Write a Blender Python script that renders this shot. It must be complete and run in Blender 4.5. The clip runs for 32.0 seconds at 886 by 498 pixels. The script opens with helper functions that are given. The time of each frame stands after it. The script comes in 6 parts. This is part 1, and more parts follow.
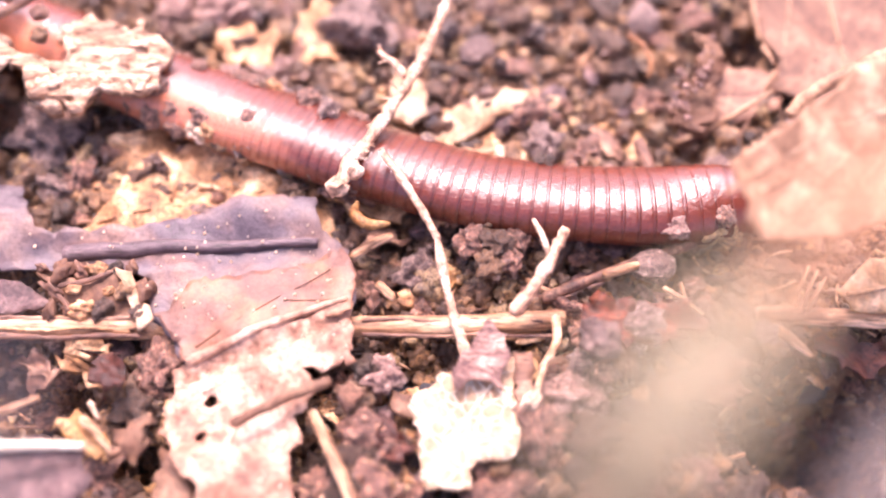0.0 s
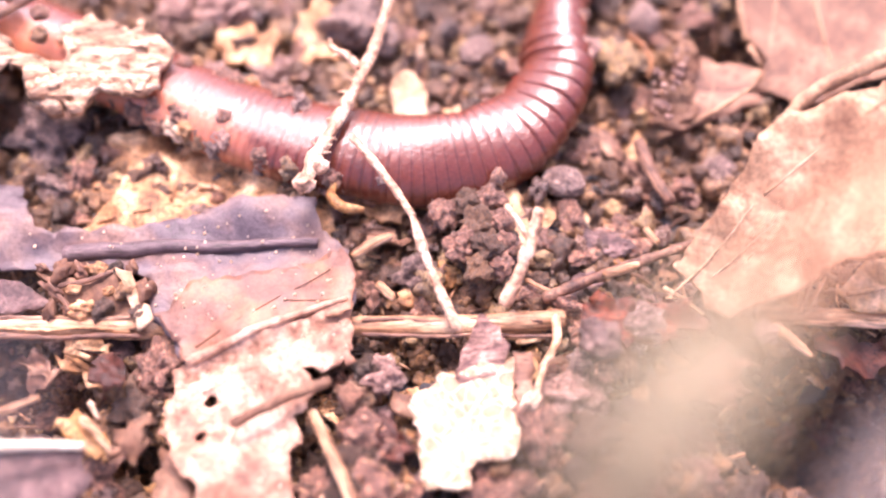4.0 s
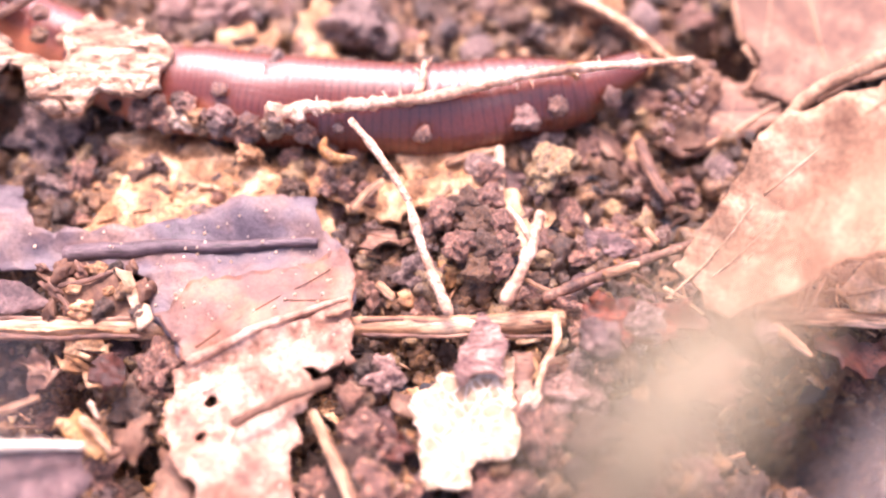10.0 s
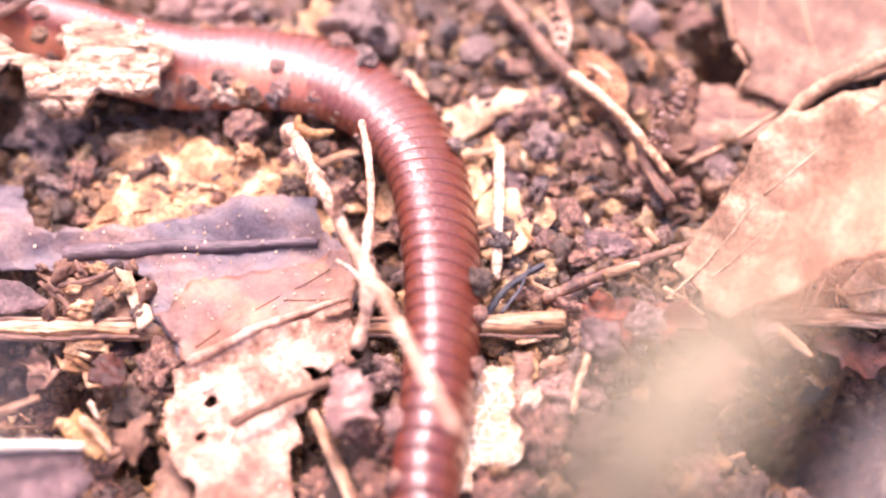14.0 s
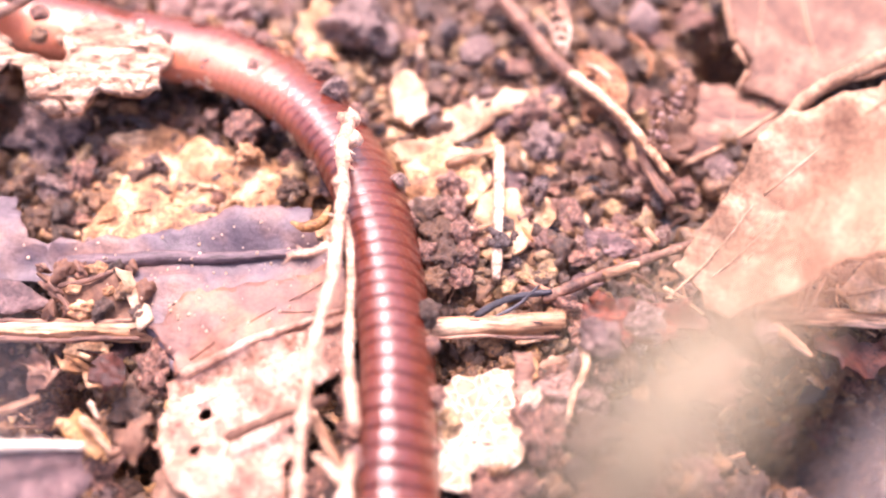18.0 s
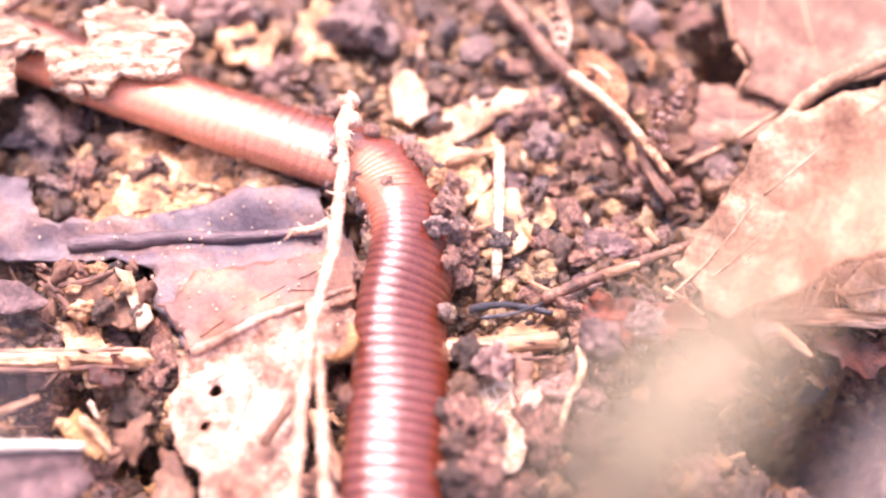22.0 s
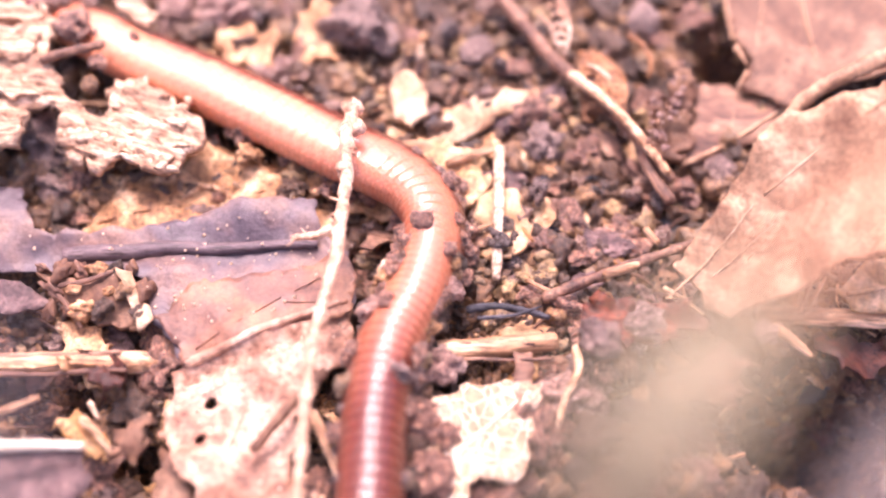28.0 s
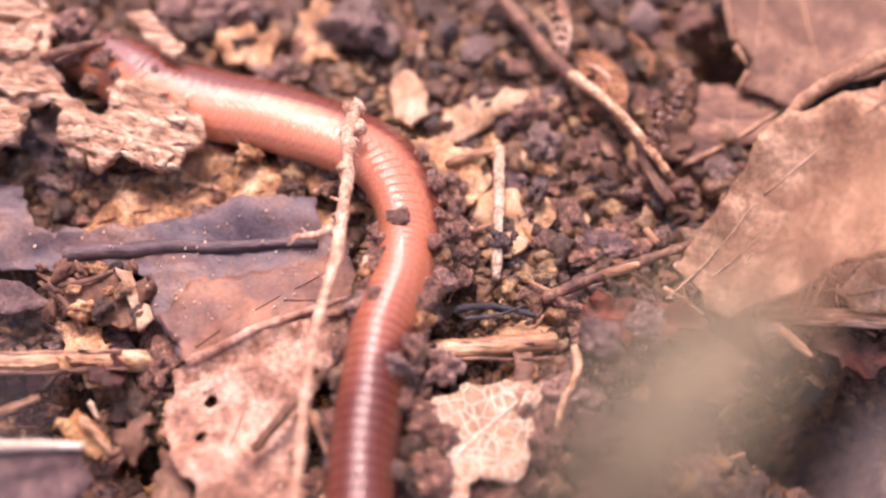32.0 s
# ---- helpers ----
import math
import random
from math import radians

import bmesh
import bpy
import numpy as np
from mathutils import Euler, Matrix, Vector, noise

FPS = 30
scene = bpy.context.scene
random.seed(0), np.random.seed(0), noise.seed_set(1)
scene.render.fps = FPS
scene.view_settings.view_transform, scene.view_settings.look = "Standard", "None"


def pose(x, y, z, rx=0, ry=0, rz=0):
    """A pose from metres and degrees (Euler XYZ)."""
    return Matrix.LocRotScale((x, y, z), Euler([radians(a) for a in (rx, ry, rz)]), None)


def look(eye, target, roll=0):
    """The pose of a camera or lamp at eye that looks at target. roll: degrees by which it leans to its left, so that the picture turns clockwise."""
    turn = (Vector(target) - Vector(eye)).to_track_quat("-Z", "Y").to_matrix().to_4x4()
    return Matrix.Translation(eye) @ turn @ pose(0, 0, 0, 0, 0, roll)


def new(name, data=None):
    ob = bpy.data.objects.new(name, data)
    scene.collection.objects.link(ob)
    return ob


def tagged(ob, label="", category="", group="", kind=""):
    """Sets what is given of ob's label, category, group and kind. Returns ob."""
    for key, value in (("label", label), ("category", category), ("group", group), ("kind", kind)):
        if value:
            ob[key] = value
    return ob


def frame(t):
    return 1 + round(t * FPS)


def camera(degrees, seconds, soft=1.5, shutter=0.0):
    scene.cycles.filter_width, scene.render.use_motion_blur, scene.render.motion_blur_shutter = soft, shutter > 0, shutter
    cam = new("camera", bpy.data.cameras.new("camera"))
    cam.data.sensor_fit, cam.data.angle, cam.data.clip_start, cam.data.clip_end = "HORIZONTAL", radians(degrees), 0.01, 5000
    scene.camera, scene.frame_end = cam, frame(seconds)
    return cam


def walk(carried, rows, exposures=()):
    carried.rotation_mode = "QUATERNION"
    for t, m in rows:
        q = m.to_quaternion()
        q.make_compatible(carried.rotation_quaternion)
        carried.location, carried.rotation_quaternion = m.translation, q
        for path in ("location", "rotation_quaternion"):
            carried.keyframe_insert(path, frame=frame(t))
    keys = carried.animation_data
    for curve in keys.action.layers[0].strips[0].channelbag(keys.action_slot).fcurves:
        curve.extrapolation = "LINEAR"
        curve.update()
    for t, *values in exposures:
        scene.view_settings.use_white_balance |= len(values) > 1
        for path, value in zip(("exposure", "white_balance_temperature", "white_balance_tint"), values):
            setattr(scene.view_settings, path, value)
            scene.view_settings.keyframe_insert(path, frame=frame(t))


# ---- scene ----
# ---------- camera: fixed on a small tripod, a hand's width above the soil ----------
MM = 0.001
FOV = 40.0
TILT = radians(30)
REACH = 86.2 * MM
EYE = Vector((0, -REACH * math.sin(TILT), REACH * math.cos(TILT)))
cam = camera(FOV, 32.0, soft=2.1)
cam.data.dof.use_dof = True
cam.data.dof.focus_distance = REACH - 3.5 * MM
cam.data.dof.aperture_fstop = 11.5
REST = look(EYE, (0, 0, 0))
walk(cam, [(0.0, REST), (32.0, REST)],
     exposures=[(0.0, 1.84, 6430, 39), (17.5, 1.86, 6430, 39), (19.0, 1.94, 6430, 40), (21.0, 1.96, 6430, 41), (25.5, 1.93, 6450, 41), (28.0, 1.68, 6450, 40), (29.0, 1.47, 6600, 40), (31.0, 0.95, 6750, 41), (32.0, 0.9, 6800, 41)])

# ---------- light: bright overcast daylight from above ----------
world = bpy.data.worlds.new("sky")
scene.world = world
world.use_nodes = True
SUN_EL, SUN_AZ = radians(63), radians(-8)
sky = world.node_tree.nodes.new("ShaderNodeTexSky")
sky.sky_type = 'NISHITA'
sky.sun_disc = False
sky.sun_elevation, sky.sun_rotation = SUN_EL, SUN_AZ
sky.air_density, sky.dust_density, sky.ozone_density = 0.8, 6.0, 0.3
world.node_tree.links.new(sky.outputs[0], world.node_tree.nodes["Background"].inputs[0])
world.node_tree.nodes["Background"].inputs[1].default_value = 0.14
lamp = bpy.data.lights.new("sun", 'SUN')
lamp.energy, lamp.angle, lamp.color = 1.4, radians(18), (1.0, 0.9, 0.82)
sun = new("sun", lamp)
to_sun = Vector((math.sin(SUN_AZ) * math.cos(SUN_EL), math.cos(SUN_AZ) * math.cos(SUN_EL), math.sin(SUN_EL)))
sun.matrix_world = look(to_sun, (0, 0, 0))

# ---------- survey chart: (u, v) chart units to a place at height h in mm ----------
CHART = 784 / math.tan(radians(FOV / 2))
C_RIGHT, C_UP = Vector((1, 0, 0)), Vector((0, math.cos(TILT), math.sin(TILT)))
C_IN = Vector((0, math.sin(TILT), -math.cos(TILT)))


def spot(u, v, h=0.0):
    d = C_RIGHT * ((u - 784) / CHART) + C_UP * ((441 - v) / CHART) + C_IN
    return EYE + d * ((h * MM - EYE.z) / d.z)


def mm(units):
    return units * 0.04 * MM


# ---------- materials ----------
def ramp(nt, stops):
    r = nt.nodes.new("ShaderNodeValToRGB")
    while len(r.color_ramp.elements) < len(stops):
        r.color_ramp.elements.new(0.5)
    for e, (p, c) in zip(r.color_ramp.elements, stops):
        e.position, e.color = p, (*c, 1)
    return r


def noise_node(nt, scale, detail=4, rough=0.6, stretch=None):
    tc = nt.nodes.new("ShaderNodeTexCoord")
    n = nt.nodes.new("ShaderNodeTexNoise")
    n.inputs["Scale"].default_value, n.inputs["Detail"].default_value = scale, detail
    n.inputs["Roughness"].default_value = rough
    if stretch:
        m = nt.nodes.new("ShaderNodeMapping")
        m.inputs["Scale"].default_value = stretch
        nt.links.new(tc.outputs["Object"], m.inputs["Vector"])
        nt.links.new(m.outputs[0], n.inputs["Vector"])
    else:
        nt.links.new(tc.outputs["Object"], n.inputs["Vector"])
    return n


def mix(nt, a, b, fac, how='MIX'):
    m = nt.nodes.new("ShaderNodeMix")
    m.data_type, m.blend_type = 'RGBA', how
    for sock, val in ((m.inputs[6], a), (m.inputs[7], b), (m.inputs[0], fac)):
        if isinstance(val, (int, float)):
            sock.default_value = val
        elif isinstance(val, tuple):
            sock.default_value = (*val, 1)
        else:
            nt.links.new(val, sock)
    return m.outputs[2]


def bsdf_of(name):
    mat = bpy.data.materials.new(name)
    mat.use_nodes = True
    return mat, mat.node_tree, mat.node_tree.nodes["Principled BSDF"]


def add_bump(nt, b, height, dist, strength=0.8):
    bump = nt.nodes.new("ShaderNodeBump")
    bump.inputs["Distance"].default_value, bump.inputs["Strength"].default_value = dist, strength
    nt.links.new(height, bump.inputs["Height"])
    nt.links.new(bump.outputs[0], b.inputs["Normal"])


def grainy(name, stops, scale=700, fine=3500, rough=(0.55, 0.9), bump=0.12, island=False, per_object=False, spec=0.5,
           stretch=None, translucent=0.0, spread=0.5, grain=1.0, wet=0.0):
    """A matt natural surface: a ramp of colours over noise at two scales, with grain and relief."""
    mat, nt, b = bsdf_of(name)
    big, small = noise_node(nt, scale, 3, 0.6, stretch), noise_node(nt, fine, 5, 0.7, stretch)
    src = big.outputs[0]
    if island or per_object:
        if island:
            rnd = nt.nodes.new("ShaderNodeNewGeometry").outputs["Random Per Island"]
        else:
            rnd = nt.nodes.new("ShaderNodeObjectInfo").outputs["Random"]
        m = nt.nodes.new("ShaderNodeMath")
        m.operation = 'MULTIPLY_ADD'
        m.inputs[1].default_value, m.inputs[2].default_value = spread, -spread / 2
        nt.links.new(big.outputs[0], m.inputs[0])
        a = nt.nodes.new("ShaderNodeMath")
        a.operation = 'ADD'
        a.use_clamp = True
        nt.links.new(m.outputs[0], a.inputs[0])
        nt.links.new(rnd, a.inputs[1])
        src = a.outputs[0]
    r = ramp(nt, stops)
    nt.links.new(src, r.inputs[0])
    dirt = ramp(nt, [(0.36, (0.38, 0.35, 0.33)), (0.5, (0.95, 0.93, 0.92)), (0.62, (1.4, 1.36, 1.32))])
    nt.links.new(small.outputs[0], dirt.inputs[0])
    col = mix(nt, r.outputs[0], dirt.outputs[0], grain, 'MULTIPLY')
    nt.links.new(col, b.inputs["Base Color"])
    rr = nt.nodes.new("ShaderNodeMapRange")
    rr.inputs["To Min"].default_value, rr.inputs["To Max"].default_value = rough
    nt.links.new(small.outputs[0], rr.inputs[0])
    nt.links.new(rr.outputs[0], b.inputs["Roughness"])
    b.inputs["Specular IOR Level"].default_value = spec
    add_bump(nt, b, small.outputs[0], bump * MM)
    if wet:
        b.inputs["Coat Weight"].default_value = wet
        b.inputs["Coat Roughness"].default_value = 0.1
        b.inputs["Coat IOR"].default_value = 1.4
        nt.links.new(b.inputs["Normal"].links[0].from_socket, b.inputs["Coat Normal"])
    if translucent:
        t = nt.nodes.new("ShaderNodeBsdfTranslucent")
        nt.links.new(col, t.inputs[0])
        ms = nt.nodes.new("ShaderNodeMixShader")
        ms.inputs[0].default_value = translucent
        out = nt.nodes["Material Output"]
        nt.links.new(b.outputs[0], ms.inputs[1])
        nt.links.new(t.outputs[0], ms.inputs[2])
        nt.links.new(ms.outputs[0], out.inputs[0])
    return mat


SOIL = grainy("moist_soil", [(0.0, (0.032, 0.019, 0.014)), (0.4, (0.111, 0.064, 0.044)), (0.62, (0.269, 0.143, 0.079)), (0.8, (0.540, 0.286, 0.127)), (1.0, (0.635, 0.381, 0.190))], 260, 2600)
SOIL_STOPS = [(0.0, (0.046, 0.024, 0.013)), (0.3, (0.098, 0.049, 0.027)), (0.52, (0.160, 0.082, 0.041)), (0.68, (0.232, 0.121, 0.056)), (0.8, (0.306, 0.157, 0.062)), (0.88, (0.218, 0.149, 0.101)), (1.0, (0.450, 0.291, 0.134))]
CRUMB = grainy("soil_crumbs", SOIL_STOPS, 900, 3600, (0.12, 0.75), 0.3, spec=0.7, island=True, spread=0.4, wet=0.45)
CLOD = grainy("soil_clod", SOIL_STOPS, 1300, 3600, (0.12, 0.75), 0.5, spec=0.7, per_object=True, spread=0.5, wet=0.5)
WET_CRUMB = grainy("wet_crumbs", [(0.0, (0.045, 0.024, 0.017)), (0.4, (0.085, 0.043, 0.03)), (0.7, (0.13, 0.065, 0.045)), (1.0, (0.24, 0.135, 0.09))], 900, 3600, (0.08, 0.5), 0.3, spec=0.8, island=True, spread=0.4, wet=0.8)
DARK_CLOD = grainy("dark_clod", [(0.3, (0.115, 0.051, 0.035)), (0.48, (0.227, 0.110, 0.073)), (0.62, (0.380, 0.191, 0.125)), (0.72, (0.669, 0.396, 0.256))], 1700, 3800, (0.08, 0.65), 0.5, spec=0.8, wet=0.7)
GREY_CLOD = grainy("grey_clod", [(0.3, (0.105, 0.063, 0.053)), (0.48, (0.223, 0.146, 0.124)), (0.62, (0.354, 0.241, 0.199)), (0.72, (0.590, 0.444, 0.360))], 1700, 3800, (0.12, 0.7), 0.5, spec=0.7, wet=0.2)
PINK_CLOD = grainy("pinkish_clod", [(0.3, (0.156, 0.083, 0.068)), (0.5, (0.313, 0.185, 0.151)), (0.7, (0.508, 0.352, 0.283))], 1200, 3400, (0.15, 0.7), 0.4, spec=0.6)
PALE_GRIT = grainy("pale_grit", [(0.25, (0.4, 0.26, 0.16)), (0.5, (0.6, 0.43, 0.3)), (0.75, (0.78, 0.64, 0.5))], 900, 3000, (0.3, 0.7), 0.2)
FLAP = grainy("purplish_root_bark", [(0.3, (0.120, 0.059, 0.054)), (0.45, (0.257, 0.143, 0.119)), (0.56, (0.385, 0.230, 0.184)), (0.7, (0.564, 0.388, 0.307))], 800, 3000, (0.3, 0.7), 0.3, stretch=(0.5, 1.6, 1))
GOLD = grainy("golden_flake", [(0.3, (0.265, 0.101, 0.027)), (0.5, (0.429, 0.211, 0.070)), (0.7, (0.562, 0.359, 0.172))], 500, 3000, (0.3, 0.6), 0.1, translucent=0.2)
CHAR = grainy("charred_bark", [(0.2, (0.012, 0.012, 0.016)), (0.5, (0.03, 0.03, 0.04)), (0.8, (0.1, 0.1, 0.12))], 600, 3000, (0.25, 0.6), 0.2, stretch=(0.3, 1.5, 1.5))
RED_WET = grainy("wet_red_leaf", [(0.3, (0.04, 0.007, 0.003)), (0.5, (0.11, 0.018, 0.006)), (0.7, (0.22, 0.055, 0.025))], 700, 2800, (0.15, 0.5), 0.2)
RUST = grainy("rusty_bark", [(0.3, (0.14, 0.05, 0.02)), (0.5, (0.27, 0.115, 0.045)), (0.7, (0.46, 0.24, 0.11))], 700, 3000, (0.35, 0.7), 0.2)
RED_LEAF = grainy("dark_red_leaf", [(0.3, (0.025, 0.007, 0.004)), (0.5, (0.065, 0.017, 0.009)), (0.7, (0.14, 0.048, 0.03))], 700, 2800, (0.15, 0.5), 0.2)
PURPLE_LEAF = grainy("purple_leaf", [(0.3, (0.048, 0.026, 0.027)), (0.5, (0.120, 0.068, 0.064)), (0.7, (0.240, 0.152, 0.136))], 600, 2800, (0.2, 0.6), 0.25)
OLIVE = grainy("olive_dry_blade", [(0.2, (0.384, 0.360, 0.244)), (0.5, (0.474, 0.440, 0.305)), (0.8, (0.563, 0.521, 0.378))], 300, 2600, (0.5, 0.8), 0.1, translucent=0.6)
SILVER = grainy("silvery_blade", [(0.2, (0.345, 0.322, 0.310)), (0.5, (0.483, 0.460, 0.437)), (0.8, (0.632, 0.598, 0.575))], 300, 2600, (0.5, 0.8), 0.1, translucent=0.45)
LAYER = grainy("peeling_leaf", [(0.34, (0.116, 0.055, 0.043)), (0.46, (0.184, 0.085, 0.057)), (0.56, (0.253, 0.114, 0.063)), (0.68, (0.319, 0.154, 0.083))], 260, 2500, (0.3, 0.65), 0.08, grain=0.5)
DARK_RIB = grainy("dark_midrib", [(0.3, (0.065, 0.043, 0.05)), (0.5, (0.11, 0.075, 0.082)), (0.7, (0.18, 0.125, 0.125))], 500, 2800, (0.25, 0.5), 0.15, stretch=(0.3, 1.6, 1.6))
AMBER = grainy("amber_dry_leaf", [(0.3, (0.42, 0.22, 0.09)), (0.5, (0.62, 0.38, 0.2)), (0.7, (0.78, 0.56, 0.36))], 420, 2600, (0.4, 0.7), 0.1, translucent=0.2, grain=0.5)
DARK_LEAF = grainy("dark_wet_leaf", [(0.32, (0.059, 0.044, 0.055)), (0.46, (0.109, 0.080, 0.092)), (0.56, (0.164, 0.100, 0.088)), (0.7, (0.277, 0.160, 0.113))], 170, 2600, (0.3, 0.6), 0.12, spec=0.6, grain=0.55)
PALE_LEAF = grainy("pale_rotten_leaf", [(0.34, (0.178, 0.076, 0.043)), (0.45, (0.357, 0.180, 0.112)), (0.53, (0.518, 0.309, 0.207)), (0.63, (0.661, 0.460, 0.339))], 300, 2400, (0.4, 0.75), 0.06, translucent=0.1, grain=0.55)
TAN_LEAF = grainy("tan_dry_leaf", [(0.34, (0.254, 0.128, 0.071)), (0.46, (0.369, 0.208, 0.119)), (0.56, (0.471, 0.282, 0.166)), (0.68, (0.636, 0.424, 0.265))], 420, 2400, (0.45, 0.75), 0.06, translucent=0.12, grain=0.6)
BROWN_LEAF = grainy("brown_dry_leaf", [(0.3, (0.093, 0.040, 0.022)), (0.46, (0.162, 0.077, 0.044)), (0.58, (0.230, 0.122, 0.071)), (0.72, (0.340, 0.204, 0.126))], 320, 2400, (0.5, 0.8), 0.07, translucent=0.1, grain=0.55)
WHITE_LEAF = grainy("bleached_leaf", [(0.32, (0.34, 0.185, 0.09)), (0.5, (0.52, 0.33, 0.195)), (0.68, (0.7, 0.53, 0.36))], 300, 2600, (0.5, 0.8), 0.08, translucent=0.1, grain=0.55)
FLAKE = grainy("net_veined_leaf", [(0.32, (0.323, 0.183, 0.098)), (0.5, (0.451, 0.293, 0.178)), (0.68, (0.561, 0.408, 0.281))], 300, 2600, (0.5, 0.8), 0.08, translucent=0.1, grain=0.55)


def vein_net(mat, size):
    """A net of pale raised veins with cells of the given size in mm."""
    nt = mat.node_tree
    b = nt.nodes["Principled BSDF"]
    tc, v = nt.nodes.new("ShaderNodeTexCoord"), nt.nodes.new("ShaderNodeTexVoronoi")
    v.feature = 'DISTANCE_TO_EDGE'
    v.inputs["Scale"].default_value = 1 / (size * MM)
    wob = mix(nt, tc.outputs["Object"], noise_node(nt, 900, 2).outputs["Color"], 0.0003, 'ADD')
    nt.links.new(wob, v.inputs["Vector"])
    line = ramp(nt, [(0.0, (1, 1, 1)), (0.035, (0.75, 0.75, 0.75)), (0.1, (0, 0, 0))])
    nt.links.new(v.outputs["Distance"], line.inputs[0])
    col = b.inputs["Base Color"].links[0].from_socket
    nt.links.new(mix(nt, col, (0.76, 0.63, 0.47), line.outputs[0]), b.inputs["Base Color"])
    bump = nt.nodes.new("ShaderNodeBump")
    bump.inputs["Distance"].default_value, bump.inputs["Strength"].default_value = 0.1 * MM, 0.8
    nt.links.new(line.outputs[0], bump.inputs["Height"])
    nt.links.new(b.inputs["Normal"].links[0].from_socket, bump.inputs["Normal"])
    nt.links.new(bump.outputs[0], b.inputs["Normal"])


vein_net(FLAKE, 0.95)
VEIN = grainy("pale_vein", [(0.3, (0.72, 0.56, 0.4)), (0.5, (0.8, 0.68, 0.52)), (0.7, (0.84, 0.76, 0.62))], 600, 2800, (0.4, 0.7), 0.1, grain=0.3)
BARK = grainy("pale_bark", [(0.3, (0.216, 0.108, 0.065)), (0.42, (0.410, 0.238, 0.146)), (0.54, (0.583, 0.383, 0.254)), (0.7, (0.799, 0.616, 0.454))], 600, 2600, (0.5, 0.85), 0.25, stretch=(0.4, 2.0, 1))
ROOT = grainy("pale_root", [(0.32, (0.28, 0.14, 0.085)), (0.45, (0.5, 0.29, 0.185)), (0.56, (0.66, 0.44, 0.3)), (0.7, (0.78, 0.6, 0.46))], 500, 2800, (0.45, 0.8), 0.1)
STRAW = grainy("straw", [(0.34, (0.2, 0.09, 0.045)), (0.45, (0.4, 0.215, 0.11)), (0.54, (0.58, 0.36, 0.21)), (0.66, (0.74, 0.53, 0.36))], 520, 2500, (0.4, 0.75), 0.1, stretch=(0.25, 1.5, 1.5))
PLAIN_STRAW = grainy("plain_straw", [(0.34, (0.2, 0.09, 0.045)), (0.45, (0.4, 0.215, 0.11)), (0.54, (0.58, 0.36, 0.21)), (0.66, (0.74, 0.53, 0.36))], 520, 2500, (0.4, 0.75), 0.1)
TWIG = grainy("dark_twig", [(0.32, (0.08, 0.036, 0.026)), (0.46, (0.19, 0.095, 0.06)), (0.58, (0.3, 0.165, 0.105)), (0.7, (0.46, 0.29, 0.19))], 400, 2500, (0.45, 0.8), 0.12, stretch=(0.3, 1.5, 1.5))
PLAIN_TWIG = grainy("plain_dark_twig", [(0.32, (0.08, 0.036, 0.026)), (0.46, (0.19, 0.095, 0.06)), (0.58, (0.3, 0.165, 0.105)), (0.7, (0.46, 0.29, 0.19))], 400, 2500, (0.45, 0.8), 0.12)
OCHRE = grainy("ochre_rot", [(0.32, (0.140, 0.065, 0.032)), (0.44, (0.336, 0.169, 0.073)), (0.55, (0.523, 0.299, 0.149)), (0.68, (0.692, 0.477, 0.288))], 420, 2400, (0.5, 0.85), 0.1)


def worm_skin(name):
    """Moist skin: purple-brown above and in front, redder to the rear, flesh orange on the belly; colouring and painted
    furrow shade from the rings' own attribute.
    """
    mat, nt, b = bsdf_of(name)
    at = nt.nodes.new("ShaderNodeAttribute")
    at.attribute_name = "pigment_and_shade"
    sep = nt.nodes.new("ShaderNodeSeparateColor")
    nt.links.new(at.outputs["Color"], sep.inputs[0])
    f = noise_node(nt, 3800, 4)
    back = mix(nt, (0.14, 0.029, 0.014), (0.17, 0.035, 0.018), sep.outputs[1])
    belly = mix(nt, (0.18, 0.04, 0.024), (0.76, 0.28, 0.15), sep.outputs[1])
    col = mix(nt, back, belly, sep.outputs[0])
    # shade in the furrows between rings, multiplied into the skin colour
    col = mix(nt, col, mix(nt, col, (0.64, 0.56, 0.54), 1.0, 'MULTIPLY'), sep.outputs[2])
    tone = ramp(nt, [(0.3, (0.78, 0.76, 0.76)), (0.7, (1.15, 1.12, 1.1))])
    nt.links.new(f.outputs[0], tone.inputs[0])
    nt.links.new(mix(nt, col, tone.outputs[0], 1.0, 'MULTIPLY'), b.inputs["Base Color"])
    b.inputs["Roughness"].default_value = 0.36
    b.inputs["Specular IOR Level"].default_value = 0.08
    b.inputs["Coat Weight"].default_value = 1.0
    b.inputs["Coat IOR"].default_value = 1.7
    sheen = nt.nodes.new("ShaderNodeMapRange")
    sheen.inputs["To Min"].default_value, sheen.inputs["To Max"].default_value = 0.15, 0.1
    nt.links.new(sep.outputs[1], sheen.inputs[0])
    nt.links.new(sheen.outputs[0], b.inputs["Coat Roughness"])
    b.inputs["Subsurface Weight"].default_value = 0.2
    b.inputs["Subsurface Radius"].default_value = (1.0, 0.35, 0.2)
    b.inputs["Subsurface Scale"].default_value = 0.6 * MM
    g = noise_node(nt, 1500, 3)
    both = nt.nodes.new("ShaderNodeMath")
    both.operation = 'MULTIPLY_ADD'
    both.inputs[1].default_value = 1.2
    nt.links.new(g.outputs[0], both.inputs[0])
    nt.links.new(f.outputs[0], both.inputs[2])
    add_bump(nt, b, both.outputs[0], 0.085 * MM, 0.7)
    nt.links.new(b.inputs["Normal"].links[0].from_socket, b.inputs["Coat Normal"])
    return mat


SKIN = worm_skin("worm_skin")


